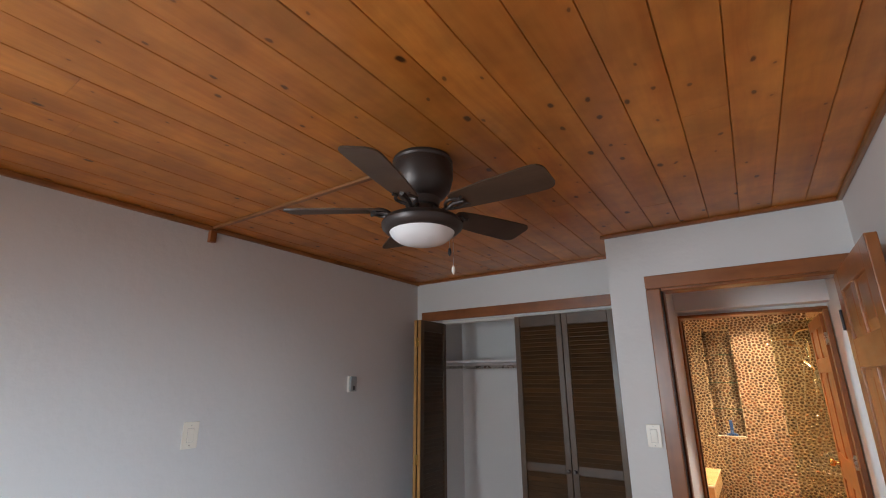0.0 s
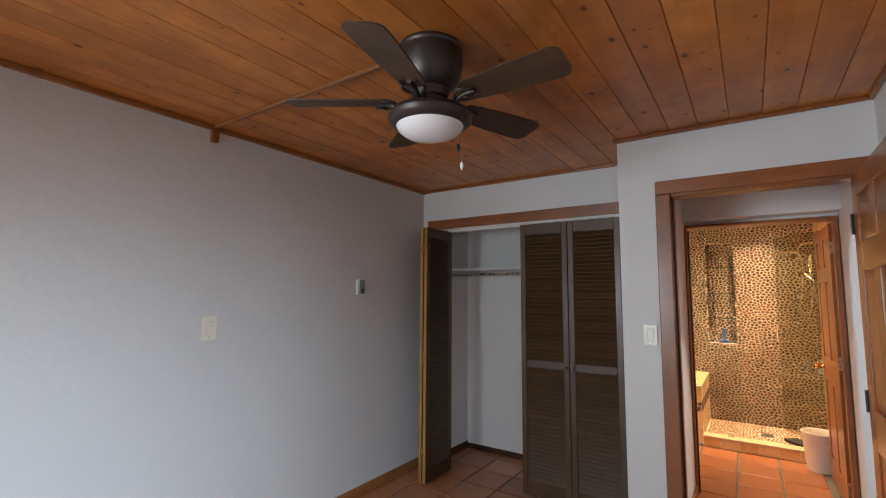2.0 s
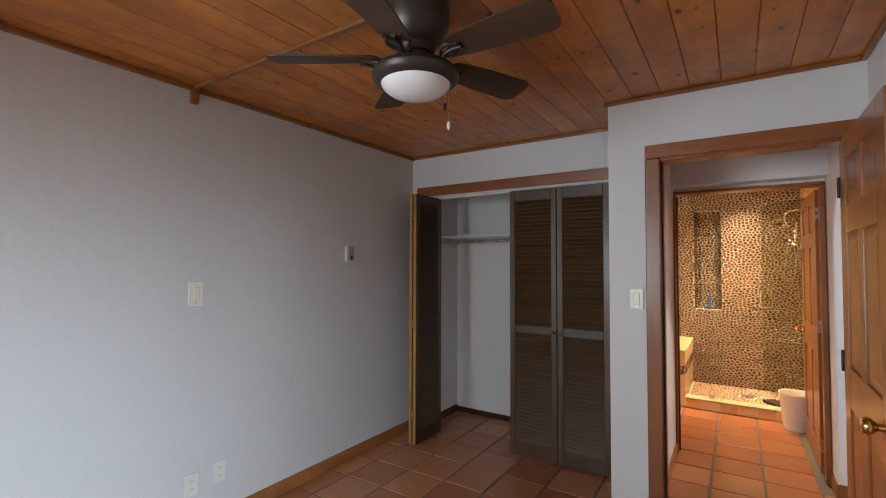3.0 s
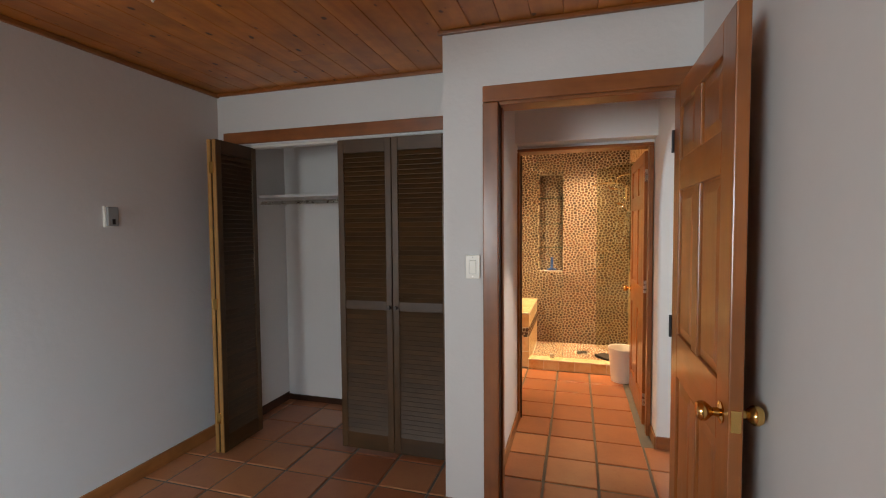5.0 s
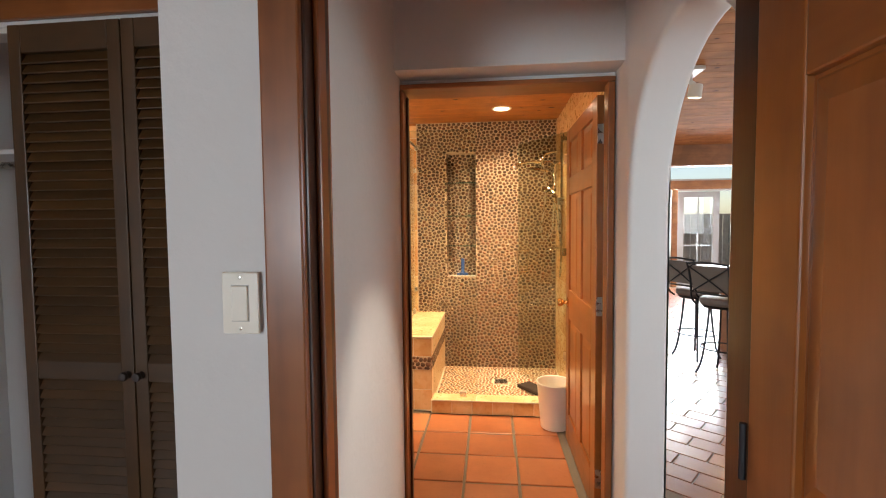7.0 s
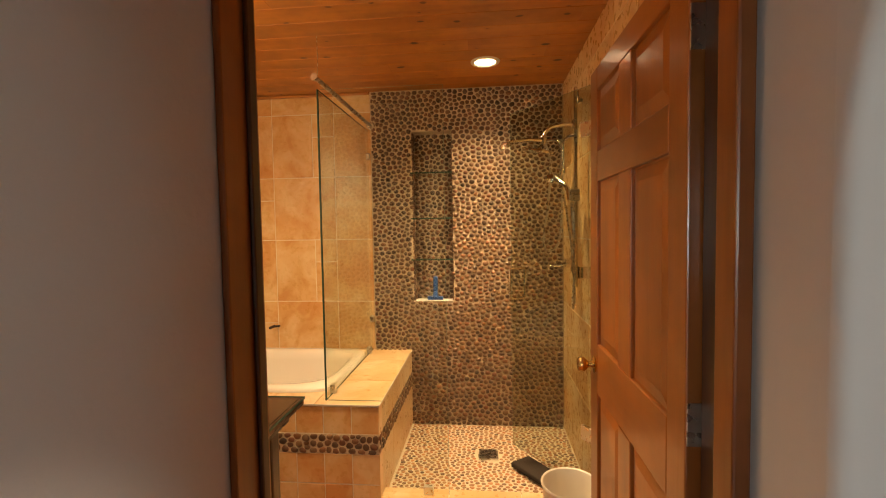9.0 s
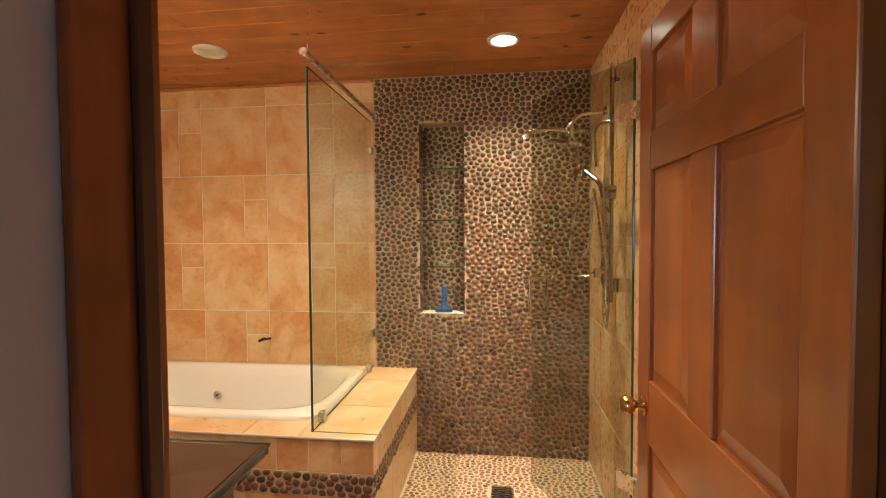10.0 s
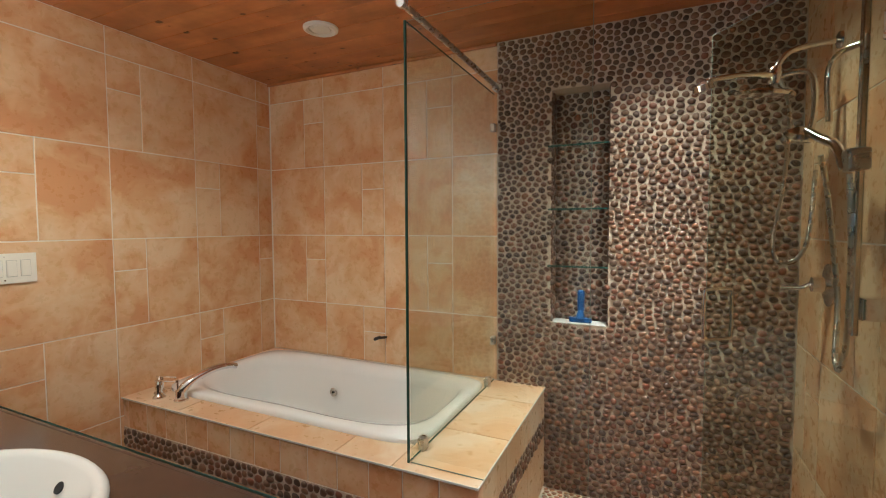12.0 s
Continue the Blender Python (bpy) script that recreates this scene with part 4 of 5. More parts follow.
gd = (Vector((*H1, 0)) - Vector((*H0, 0))).normalized()
gn = Vector((gd.y, -gd.x, 0))
for s in (-1, 1):
    c = Vector((*H1, 0)) - gd * 0.055
    part("handle", tube(smooth_path([c + Vector((0, 0, 1.20)), c + gn * s * 0.045 + Vector((0, 0, 1.198)), c + gn * s * 0.055 + Vector((0, 0, 1.18)), c + gn * s * 0.055 + Vector((0, 0, 1.04)),
                                     c + gn * s * 0.045 + Vector((0, 0, 1.022)), c + Vector((0, 0, 1.02))], 5), 0.0065, 10), CHROME, gdoor, "chrome pull handle")
for z in (0.42, 1.90):
    hm = look(Vector((*H0, z)) + gd * 0.012, Vector((*H0, z)) + gd)
    part("hinge", rbox((-0.012, -0.035, -0.055), (0.012, 0.035, 0.03), 0.003), STEEL, gdoor, "metal glass hinge").matrix_basis = hm
    part("hinge_plate", rbox((0.552, 5.375, z - 0.035), (0.570, 5.425, z + 0.035), 0.003), STEEL, gdoor)

# shower fittings on the side wall
WX = 0.569
arm = thing("overhead_shower", (WX, 5.97, 2.04), "chrome overhead rain shower on a wall arm", "shower")
part("flange", lathe([(0.03, 0), (0.028, 0.006), (0.012, 0.014)], 20, pose(WX, 5.97, 2.045, 0, -90)), CHROME, arm)
part("arm", tube(smooth_path([(WX, 5.97, 2.045), (0.50, 5.965, 2.04), (0.43, 5.955, 2.025), (0.395, 5.95, 1.985), (0.385, 5.948, 1.955)], 6), 0.0095, 12), CHROME, arm)
part("diverter", lathe([(0.016, -0.03), (0.022, -0.02), (0.022, 0.02), (0.016, 0.03)], 16, pose(0.385, 5.948, 1.945)), CHROME, arm)
part("head", lathe([(0.014, 0.03), (0.03, 0.018), (0.085, 0.008), (0.092, 0.0), (0.088, -0.008), (0.0005, -0.010)], 30, pose(0.355, 5.945, 1.885, 6, 8)), CHROME, arm)
part("side_arm", tube(smooth_path([(0.385, 5.948, 1.945), (0.30, 5.90, 1.945), (0.21, 5.86, 1.935), (0.165, 5.84, 1.925)], 6), 0.013, 12, 0.008), CHROME, arm)
part("side_head", lathe([(0.010, 0.02), (0.032, 0.008), (0.035, -0.012), (0.0005, -0.016)], 22, pose(0.158, 5.838, 1.905, 10, -14)), CHROME, arm)
part("elbow", tube(smooth_path([(0.40, 5.948, 1.945), (0.46, 5.93, 1.945), (0.485, 5.915, 1.91), (0.488, 5.905, 1.80), (0.47, 5.90, 1.70)], 6), 0.010, 12), CHROME, arm)
slide = thing("hand_shower", (0.50, 5.54, 1.6), "chrome hand shower on a tall slide bar with metal hose", "hand shower")
part("slide_bar", rbox((0.487, 5.528, 1.13), (0.503, 5.552, 2.13), 0.003), CHROME, slide)
for z in (1.205, 2.08):
    part("bracket", rbox((0.503, 5.515, z - 0.03), (WX, 5.565, z + 0.03), 0.003), CHROME, slide)
part("slider", rbox((0.462, 5.515, 1.565), (0.512, 5.57, 1.625), 0.008), STEEL, slide)
wand = part("wand", tube(smooth_path([(0.47, 5.555, 1.57), (0.462, 5.60, 1.64), (0.440, 5.655, 1.675), (0.420, 5.70, 1.705)], 6), 0.014, 14, 0.012), CHROME, slide)
part("spray_face", lathe([(0.012, 0.025), (0.038, 0.012), (0.043, 0.0), (0.040, -0.008), (0.0005, -0.010)], 24, pose(0.408, 5.722, 1.698, 28, 12)), CHROME, wand)
part("hose", tube(smooth_path([(0.475, 5.545, 1.56), (0.49, 5.56, 1.35), (0.50, 5.60, 1.10), (0.505, 5.66, 1.005), (0.515, 5.73, 1.03), (0.53, 5.78, 1.20), (0.49, 5.75, 1.50), (0.455, 5.70, 1.63)], 8), 0.0075, 10), STEEL, slide, "ribbed metal hose")
part("hose", tube(smooth_path([(0.395, 5.94, 1.94), (0.42, 5.90, 1.80), (0.40, 5.86, 1.55), (0.37, 5.83, 1.36), (0.40, 5.83, 1.30), (0.46, 5.83, 1.36), (0.48, 5.84, 1.6)], 8), 0.0065, 10), STEEL, slide, "ribbed metal hose")
part("hook", tube(smooth_path([(0.50, 5.56, 1.90), (0.47, 5.62, 1.90), (0.455, 5.66, 1.86), (0.46, 5.66, 1.72)], 6), 0.009, 10), CHROME, slide)
valve = thing("shower_valve", (WX, 5.99, 1.2), "chrome shower valve with a lever handle", "shower valve")
part("plate", lathe([(0.075, 0), (0.075, 0.004), (0.05, 0.012), (0.028, 0.018), (0.026, 0.05), (0.0005, 0.055)], 30, pose(WX, 5.99, 1.215, 0, -90)), CHROME, valve)
part("lever", tube([(0.515, 5.99, 1.215), (0.495, 6.00, 1.20), (0.44, 6.03, 1.195)], 0.008, 10), CHROME, valve)

for z in (1.822, 1.508, 1.222):
    g = solid("niche_shelf", rbox((NX0 - 0.004, YP - 0.055, z - 0.004), (NX1 + 0.002, YP + ND - 0.012, z + 0.004), 0.001, 1), SHELF_GLASS, "green-tinted glass shelf in the pebble recess", "shelf", group="glass shelves in the recess")
    g.visible_shadow = False
    part("edge", rbox((NX0 - 0.004, YP - 0.057, z - 0.0042), (NX1 + 0.002, YP - 0.0552, z + 0.0042), 0.0004, 1), GLASS_EDGE, g, "green polished glass edge")
solid("niche_sill", rbox((NX0 + 0.012, YP - 0.004, NZ0 + 0.001), (NX1 - 0.010, YP + ND - 0.014, NZ0 + 0.006), 0.002), PORCELAIN, "thin white stone sill of the recess", "sill")
sq = thing("squeegee", (-0.32, 6.39, NZ0), "blue rubber squeegee standing in the recess", "squeegee")
part("blade", rbox((-0.375, 6.365, NZ0 + 0.0095), (-0.265, 6.385, NZ0 + 0.034), 0.004), BLUE, sq)
part("neck", tube([(-0.320, 6.375, NZ0 + 0.03), (-0.318, 6.378, NZ0 + 0.07)], 0.024, 12, 0.014), BLUE, sq)
part("handle", rbox((-0.335, 6.368, NZ0 + 0.065), (-0.301, 6.39, NZ0 + 0.175), 0.008), BLUE, sq)

drain = thing("floor_drain", (0.04, 5.93, 0.045), "square metal drain in the shower floor", "drain")
part("frame", rbox((-0.02, 5.87, 0.036), (0.10, 5.99, 0.047), 0.001), STEEL, drain)
for i in range(6):
    part("slot", boxes(((-0.008, 5.884 + i * 0.017, 0.0465), (0.088, 5.892 + i * 0.017, 0.0478))), BLACK, drain)
solid("bath_mat", rbox((-0.22, -0.07, 0), (0.22, 0.07, 0.028), 0.008), MAT_CLOTH, "dark folded mat on the shower floor", "mat").matrix_basis = pose(0.36, 5.66, 0.046, 0, 0, -52)

pail = thing("waste_bin", (0.395, 5.16, 0), "frosted white plastic waste bin by the curb", "waste bin")
part("body", lathe([(0.088, 0.001), (0.096, 0.004), (0.122, 0.31), (0.128, 0.318), (0.126, 0.325), (0.119, 0.322), (0.112, 0.29), (0.088, 0.02), (0.0005, 0.016)], 36, pose(0.395, 5.16, 0)), BIN, pail)


def downlight(x, y, z, label):
    d = thing("ceiling_light", (x, y, z), label, "ceiling light")
    part("trim_ring", lathe([(0.085, 0), (0.083, -0.006), (0.066, -0.009), (0.060, -0.002)], 36, pose(x, y, z)), PLASTIC, d, "white ring")
    part("lens", lathe([(0.0005, -0.003), (0.061, -0.003), (0.061, -0.001), (0.0005, -0.001)], 30, pose(x, y, z), False), CAN_GLOW, d, "glowing lens").visible_shadow = False


downlight(0.05, 5.88, BATH_CEIL, "lit recessed ceiling light over the shower")
vent = thing("ceiling_vent", (-1.487, 5.81, BATH_CEIL), "round white vent in the pine ceiling", "vent")
part("ring", lathe([(0.085, 0), (0.083, -0.010), (0.07, -0.016), (0.058, -0.010), (0.056, -0.001)], 36, pose(-1.487, 5.81, BATH_CEIL)), PLASTIC, vent)
part("disc", lathe([(0.0005, -0.012), (0.045, -0.011), (0.050, -0.006), (0.045, -0.001)], 30, pose(-1.487, 5.81, BATH_CEIL)), PLASTIC, vent)

van = thing("vanity", (-1.45, 4.42, 0), "dark espresso wooden vanity cabinet against the wall", "vanity")
part("body", rbox((-2.39, 4.155, 0.08), (-0.66, 4.615, 0.72), 0.004), DARK_WOOD, van)
part("apron", boxes(((-2.388, 4.60, 0.72), (-0.662, 4.614, 0.80)), ((-0.68, 4.156, 0.72), (-0.662, 4.60, 0.80)), ((-2.388, 4.156, 0.72), (-2.37, 4.60, 0.80))), DARK_WOOD, van)
part("toe_kick", boxes(((-2.38, 4.16, 0), (-0.70, 4.56, 0.08))), JAMB, van)
part("cornice", rbox((-2.39, 4.595, 0.795), (-0.625, 4.645, 0.845), 0.012, 3), DARK_WOOD, van)
part("cornice", rbox((-0.675, 4.155, 0.795), (-0.625, 4.593, 0.845), 0.012, 3), DARK_WOOD, van)
for x0 in (-2.36, -1.80, -1.24):
    part("door", rbox((x0, 4.615, 0.13), (x0 + 0.54, 4.634, 0.77), 0.006), DARK_WOOD, van)
part("corner_post", rbox((-0.715, 4.56, 0.08), (-0.655, 4.625, 0.80), 0.012, 3), DARK_WOOD, van)
SX, SY = -1.180, 4.384
ctop = thing("countertop", (-1.5, 4.4, 0.845), "polished dark brown stone vanity countertop", "countertop")
def pierced_slab(x0, x1, y0, y1, z0, z1, cx, cy, a, c, n=64):
    """Flat slab with an oval cut-out, as a closed ring."""
    bm = bmesh.new()
    angles = sorted([2 * math.pi * k / n for k in range(n)] + [math.atan2(y - cy, x - cx) % (2 * math.pi) for x in (x0, x1) for y in (y0, y1)])
    loops = []
    for t in angles:
        u, v = math.cos(t), math.sin(t)
        reach = min(((x1 if u > 0 else x0) - cx) / u if abs(u) > 1e-6 else 9, ((y1 if v > 0 else y0) - cy) / v if abs(v) > 1e-6 else 9)
        r = 1 / math.sqrt((u / a) ** 2 + (v / c) ** 2)
        loops.append([bm.verts.new((cx + q * u, cy + q * v, z)) for q, z in ((r, z0), (r, z1), (reach, z1), (reach, z0))])
    for p, q in zip(loops, loops[1:] + loops[:1]):
        for k in range(4):
            bm.faces.new((p[k], q[k], q[(k + 1) % 4], p[(k + 1) % 4]))
    bmesh.ops.recalc_face_normals(bm, faces=bm.faces)
    return bm


part("slab", pierced_slab(-2.398, -0.603, 4.152, 4.66, 0.845, 0.87, SX, SY, 0.252, 0.170), STONE_TOP, ctop, smooth=None)
part("front_edge", rbox((-2.398, 4.66, 0.843), (-0.588, 4.677, 0.8705), 0.007, 3), STONE_TOP, ctop)
part("glass_edge", rbox((-2.398, 4.677, 0.8635), (-0.5865, 4.6795, 0.8715), 0.0008, 1), GLASS_EDGE, ctop, "green edge of the glass sheet on the top")
part("glass_edge", rbox((-0.588, 4.152, 0.8635), (-0.5855, 4.677, 0.8715), 0.0008, 1), GLASS_EDGE, ctop, "green edge of the glass sheet on the top")
part("side_edge", rbox((-0.603, 4.152, 0.843), (-0.588, 4.66, 0.8705), 0.007, 3), STONE_TOP, ctop)
basin = thing("sink", (SX, SY, 0.87), "white oval porcelain sink set in the vanity top", "sink")
prof = [(0.238, 0.0008), (0.252, 0.003), (0.262, 0.014), (0.262, 0.024), (0.254, 0.032), (0.240, 0.033), (0.226, 0.022), (0.190, -0.03), (0.155, -0.085), (0.09, -0.118), (0.022, -0.124)]
part("bowl", lathe(prof, 56, Matrix.Translation((SX, SY, 0.87)) @ Matrix.Diagonal((1.107, 0.745, 1, 1)), False), PORCELAIN, basin, smooth=70)
part("drain", lathe([(0.0005, -0.121), (0.018, -0.121), (0.024, -0.123)], 20, pose(SX, SY, 0.87), False), CHROME, basin, "chrome drain")
part("overflow", lathe([(0.013, 0), (0.013, 0.003)], 18, Matrix.Translation((SX + 0.002, SY + 0.1465, 0.850)) @ Vector((0, -0.8, 0.6)).to_track_quat("Z", "Y").to_matrix().to_4x4()), BLACK, basin, "dark overflow hole")


# ---- living room seen through the arch ----
LC = 2.60
structure("floor_living", boxes(((0.64, 1.9, -0.12), (7.6, 12.7, -0.006))), LIVING_GROUT, "brick-shaped terracotta floor of the living room", "floor")
# near wall is out of view; its opening is made up for the fill lamp
structure("wall_living_near", boxes(((0.64, 1.9, 0), (0.78, 2.02, 3.9)), ((1.52, 1.9, 0), (7.6, 2.02, 3.9)), ((0.78, 1.9, 0), (1.52, 2.02, 0.9)), ((0.78, 1.9, 2.1), (1.52, 2.02, 3.9))), WHITE, "white plaster wall of the living room")
structure("wall_living_west", boxes(((0.64, 4.15, 2.6), (0.72, 6.6, 3.0)), ((0.6, 6.6, 0), (0.72, 12.7, 3.9)), ((0.64, 4.03, 0), (0.72, 4.15, 3.0))), WHITE, "white plaster wall of the living room")
structure("wall_living_east", boxes(((7.5, 2.02, 0), (7.62, 2.9, 3.9)), ((7.5, 7.1, 0), (7.62, 12.5, 3.9)), ((7.5, 2.9, 0), (7.62, 7.1, 0.9)), ((7.5, 2.9, 2.7), (7.62, 7.1, 3.9))), WHITE, "white plaster wall with a long window")
structure("wall_living_far", boxes(((0.72, 12.5, 0), (3.02, 12.62, 3.9)), ((5.60, 12.5, 0), (7.62, 12.62, 3.9)), ((3.02, 12.5, 2.75), (5.60, 12.62, 3.9)), ((3.02, 12.5, 2.14), (5.60, 12.62, 2.36)), ((3.94, 12.5, 0), (4.06, 12.62, 2.14))), WHITE,
          "far white wall with glazed door and high window")
structure("ceiling_living", board_ceiling(0.64, 7.6, 1.9, 9.2, LC, "x", 0.15, 11, 0.4), PINE_L, "pine board ceiling of the living room", "ceiling")
structure("ceiling_living_far", boxes(((0.6, 9.2, 3.5), (7.62, 12.7, 3.6))), SMOOTH_WHITE, "white ceiling of the far room", "ceiling")
structure("beam", rbox((0.72, 9.2, 2.29), (7.5, 9.4, 3.5), 0.01), BEAM, "wide pine header beam under the ceiling edge", "beam", 40)
strip("trim_transom", (2.90, 12.46, 2.17), (5.70, 12.5, 2.36), BEAM, "rough wooden header over the glazed door", 0.01)
strip("trim_post_left", (3.94, 12.44, 0), (4.06, 12.5, 2.17), BEAM, "rough wooden door post", 0.01)
strip("trim_post_right", (5.52, 12.44, 0), (5.66, 12.5, 2.9), BEAM, "rough wooden door post", 0.01)


def glazed_door(label, w=0.88):
    d = thing("glazed_door", (0, 0, 0), label, "door", "glazed yard doors")
    for x0, x1 in ((0, 0.13), (w - 0.13, w)):
        part("stile", rbox((x0, -0.02, 0.02), (x1, 0.02, 2.12), 0.004), GREY_PAINT, d)
    for z0, z1 in ((0.02, 0.25), (2.0, 2.12), (1.27, 1.30), (0.92, 0.94)):
        part("rail", rbox((0.13, -0.019, z0), (w - 0.13, 0.019, z1), 0.004), GREY_PAINT, d)
    part("pane", one_sheet((0.13, 0), (w - 0.13, 0), 0.25, 2.0), PANE, d, smooth=None).visible_shadow = False
    part("mullion", rbox((w / 2 - 0.012, -0.01, 0.25), (w / 2 + 0.012, 0.01, 2.0), 0.003), GREY_PAINT, d)
    return d


fd = glazed_door("closed grey glazed door to the yard")
fd.matrix_basis = pose(4.09, 12.55, 0)
od = copy_thing(fd, pose(5.40, 12.53, 0, 0, 0, -115))
tagged(od, "grey glazed door leaf standing ajar")
copy_thing(fd, pose(3.045, 12.55, 0))
hw = thing("window_2", (4.6, 12.55, 2.55), "high window over the glazed door", "window", kind="structure")
for lo, hi in (((3.02, 12.53, 2.36), (5.60, 12.57, 2.40)), ((3.02, 12.53, 2.71), (5.60, 12.57, 2.75)), ((3.02, 12.53, 2.40), (3.07, 12.57, 2.71)), ((5.55, 12.53, 2.40), (5.60, 12.57, 2.71))):
    part("window_frame", rbox(lo, hi, 0.004), GREY_PAINT, hw)
structure("ground", boxes(((-60, -60, -0.3), (60, 60, -0.14))), GROUND, "pale gravel ground outside", "ground")
fence = thing("fence", (3.6, 16, 0), "weathered board fence in the yard", "fence")
slat = to_mesh("board", rbox((-0.07, -0.01, -0.14), (0.07, 0.01, 1.7), 0.004, 1), FENCE, 40)
for i in range(40):
    piece("board", slat, fence, pose(2.6 + i * 0.15, 16 + 0.02 * (i % 2), 0))
solid("yard_door", rbox((3.72, 13.6, -0.14), (4.22, 13.7, 2.2), 0.01), TURQUOISE, "turquoise painted wooden gate in the yard", "gate")
wall_plate("light_switch", pose(6.25, 12.5, 1.40), "dark switch plate on the far wall", "light switch", 1, 0.09, 0.14)


def bar_stool():
    s = thing("bar_stool", (0, 0, 0), "black iron bar stool with grey-brown leather seat", "bar stool", "bar stools at the counter")
    part("seat", lathe([(0.15, 0.66), (0.19, 0.665), (0.205, 0.69), (0.20, 0.72), (0.17, 0.735), (0.0005, 0.742)], 30), LEATHER, s)
    part("seat_frame", lathe([(0.10, 0.635), (0.17, 0.638), (0.185, 0.652), (0.15, 0.662)], 30), IRON, s)
    for i in range(4):
        a = math.pi / 4 + i * math.pi / 2
        c, q = math.cos(a), math.sin(a)
        part("leg", tube(smooth_path([(0.12 * c, 0.12 * q, 0.645), (0.14 * c, 0.14 * q, 0.4), (0.18 * c, 0.18 * q, 0.12), (0.225 * c, 0.225 * q, 0.006)], 5), 0.010, 8), IRON, s)
    part("foot_ring", tube(ring_path((0, 0, 0.26), 0.19), 0.007, 8), IRON, s)
    for y in (-0.17, 0.17):
        part("back_post", tube(smooth_path([(0.13, y, 0.65), (0.21, y * 1.03, 0.72), (0.225, y * 1.08, 0.9), (0.27, y * 1.12, 1.06)], 5), 0.010, 8), IRON, s)
    for ya, yb in ((-0.17, 0.18), (0.17, -0.18)):
        part("cross_bar", tube(smooth_path([(0.222, ya * 1.03, 0.78), (0.232, 0, 0.90), (0.255, yb * 1.03, 1.02)], 5), 0.007, 8), IRON, s)
    part("top_rail", tube(smooth_path([(0.268, -0.19, 1.05), (0.285, 0, 1.065), (0.268, 0.19, 1.05)], 6), 0.010, 8), IRON, s)
    part("low_rail", tube(smooth_path([(0.215, -0.177, 0.78), (0.235, 0, 0.78), (0.215, 0.177, 0.78)], 6), 0.008, 8), IRON, s)
    part("back_pad", rbox((0.205, -0.165, 0.80), (0.222, 0.165, 1.03), 0.006), LEATHER, s)
    return s


stool = bar_stool()
stool.matrix_basis = pose(2.12, 6.98, 0, 0, 0, 205)
copy_thing(stool, pose(2.10, 6.38, 0, 0, 0, 212))
ctr = thing("bar_counter", (2.9, 6.6, 0), "wooden bar counter with raised panels", "counter")
part("body", rbox((2.55, 5.4, 0.0), (3.3, 7.4, 0.885), 0.005), CABINET, ctr)
for i in range(4):
    part("panel", raised_panel(5.45 + i * 0.49, 5.89 + i * 0.49, 0.14, 0.80, 0.03), CABINET, ctr, smooth=None).matrix_basis = pose(2.555, 0, 0, 0, 0, 90)
solid("countertop", rbox((2.30, 5.25, 0.886), (3.4, 7.55, 0.93), 0.01, 3), CREAM_STONE, "pale polished stone bar top", "countertop")
pl = thing("pendant_lamp", (3.13, 8.03, LC), "lit pendant lamp with white glass shade", "pendant lamp")
part("canopy", lathe([(0.065, LC), (0.065, LC - 0.015), (0.05, LC - 0.025), (0.01, LC - 0.03)], 24, pose(3.13, 8.03, 0)), IRON, pl)
part("cord", tube([(3.13, 8.03, LC - 0.02), (3.13, 8.03, 1.93)], 0.004, 6), IRON, pl)
part("cap", lathe([(0.012, 1.95), (0.025, 1.93), (0.03, 1.90), (0.024, 1.895)], 20, pose(3.13, 8.03, 0)), IRON, pl)
part("shade", lathe([(0.028, 1.90), (0.06, 1.87), (0.10, 1.80), (0.125, 1.74), (0.122, 1.739), (0.097, 1.795), (0.057, 1.865), (0.026, 1.893)], 32, pose(3.13, 8.03, 0), False), SHADE_GLOW, pl, "glowing white glass shade")
tl = thing("track_light", (1.5, 5.75, LC), "white ceiling spotlight, lit", "spotlight")
part("plate", rbox((1.42, 5.62, LC - 0.03), (1.56, 5.88, LC - 0.0005), 0.004), PLASTIC, tl)
part("bracket", tube([(1.5, 5.75, LC - 0.03), (1.50, 5.75, LC - 0.08), (1.54, 5.76, LC - 0.11)], 0.02, 10), PLASTIC, tl)
part("spot_head", lathe([(0.045, 0.05), (0.05, 0.04), (0.052, -0.05), (0.046, -0.052), (0.044, -0.03)], 24, pose(1.55, 5.77, LC - 0.15, 8, 5)), PLASTIC, tl)
part("spot_lens", lathe([(0.0005, -0.04), (0.044, -0.04), (0.044, -0.038), (0.0005, -0.038)], 20, pose(1.55, 5.77, LC - 0.15, 8, 5), False), SPOT_GLOW, tl, "glowing lens").visible_shadow = False


# ---- pieces: wall tiles, floor tiles, pebbles ----
def tile_mesh(name, w, h, t, r, material):
    """A tile in the x-z plane, back at y = 0, face at y = -t, with eased edges."""
    bm = bmesh.new()
    lo = [bm.verts.new(p) for p in ((0, 0, 0), (w, 0, 0), (w, 0, h), (0, 0, h))]
    mid = [bm.verts.new((p.co.x, -t + r * 0.7, p.co.z)) for p in lo]
    top = [bm.verts.new(p) for p in ((r, -t, r), (w - r, -t, r), (w - r, -t, h - r), (r, -t, h - r))]
    for a, b in ((lo, mid), (mid, top)):
        for i in range(4):
            bm.faces.new((a[i], a[(i + 1) % 4], b[(i + 1) % 4], b[i]))
    bm.faces.new(top)
    return to_mesh(name, bm, material)


mesh_store = {}


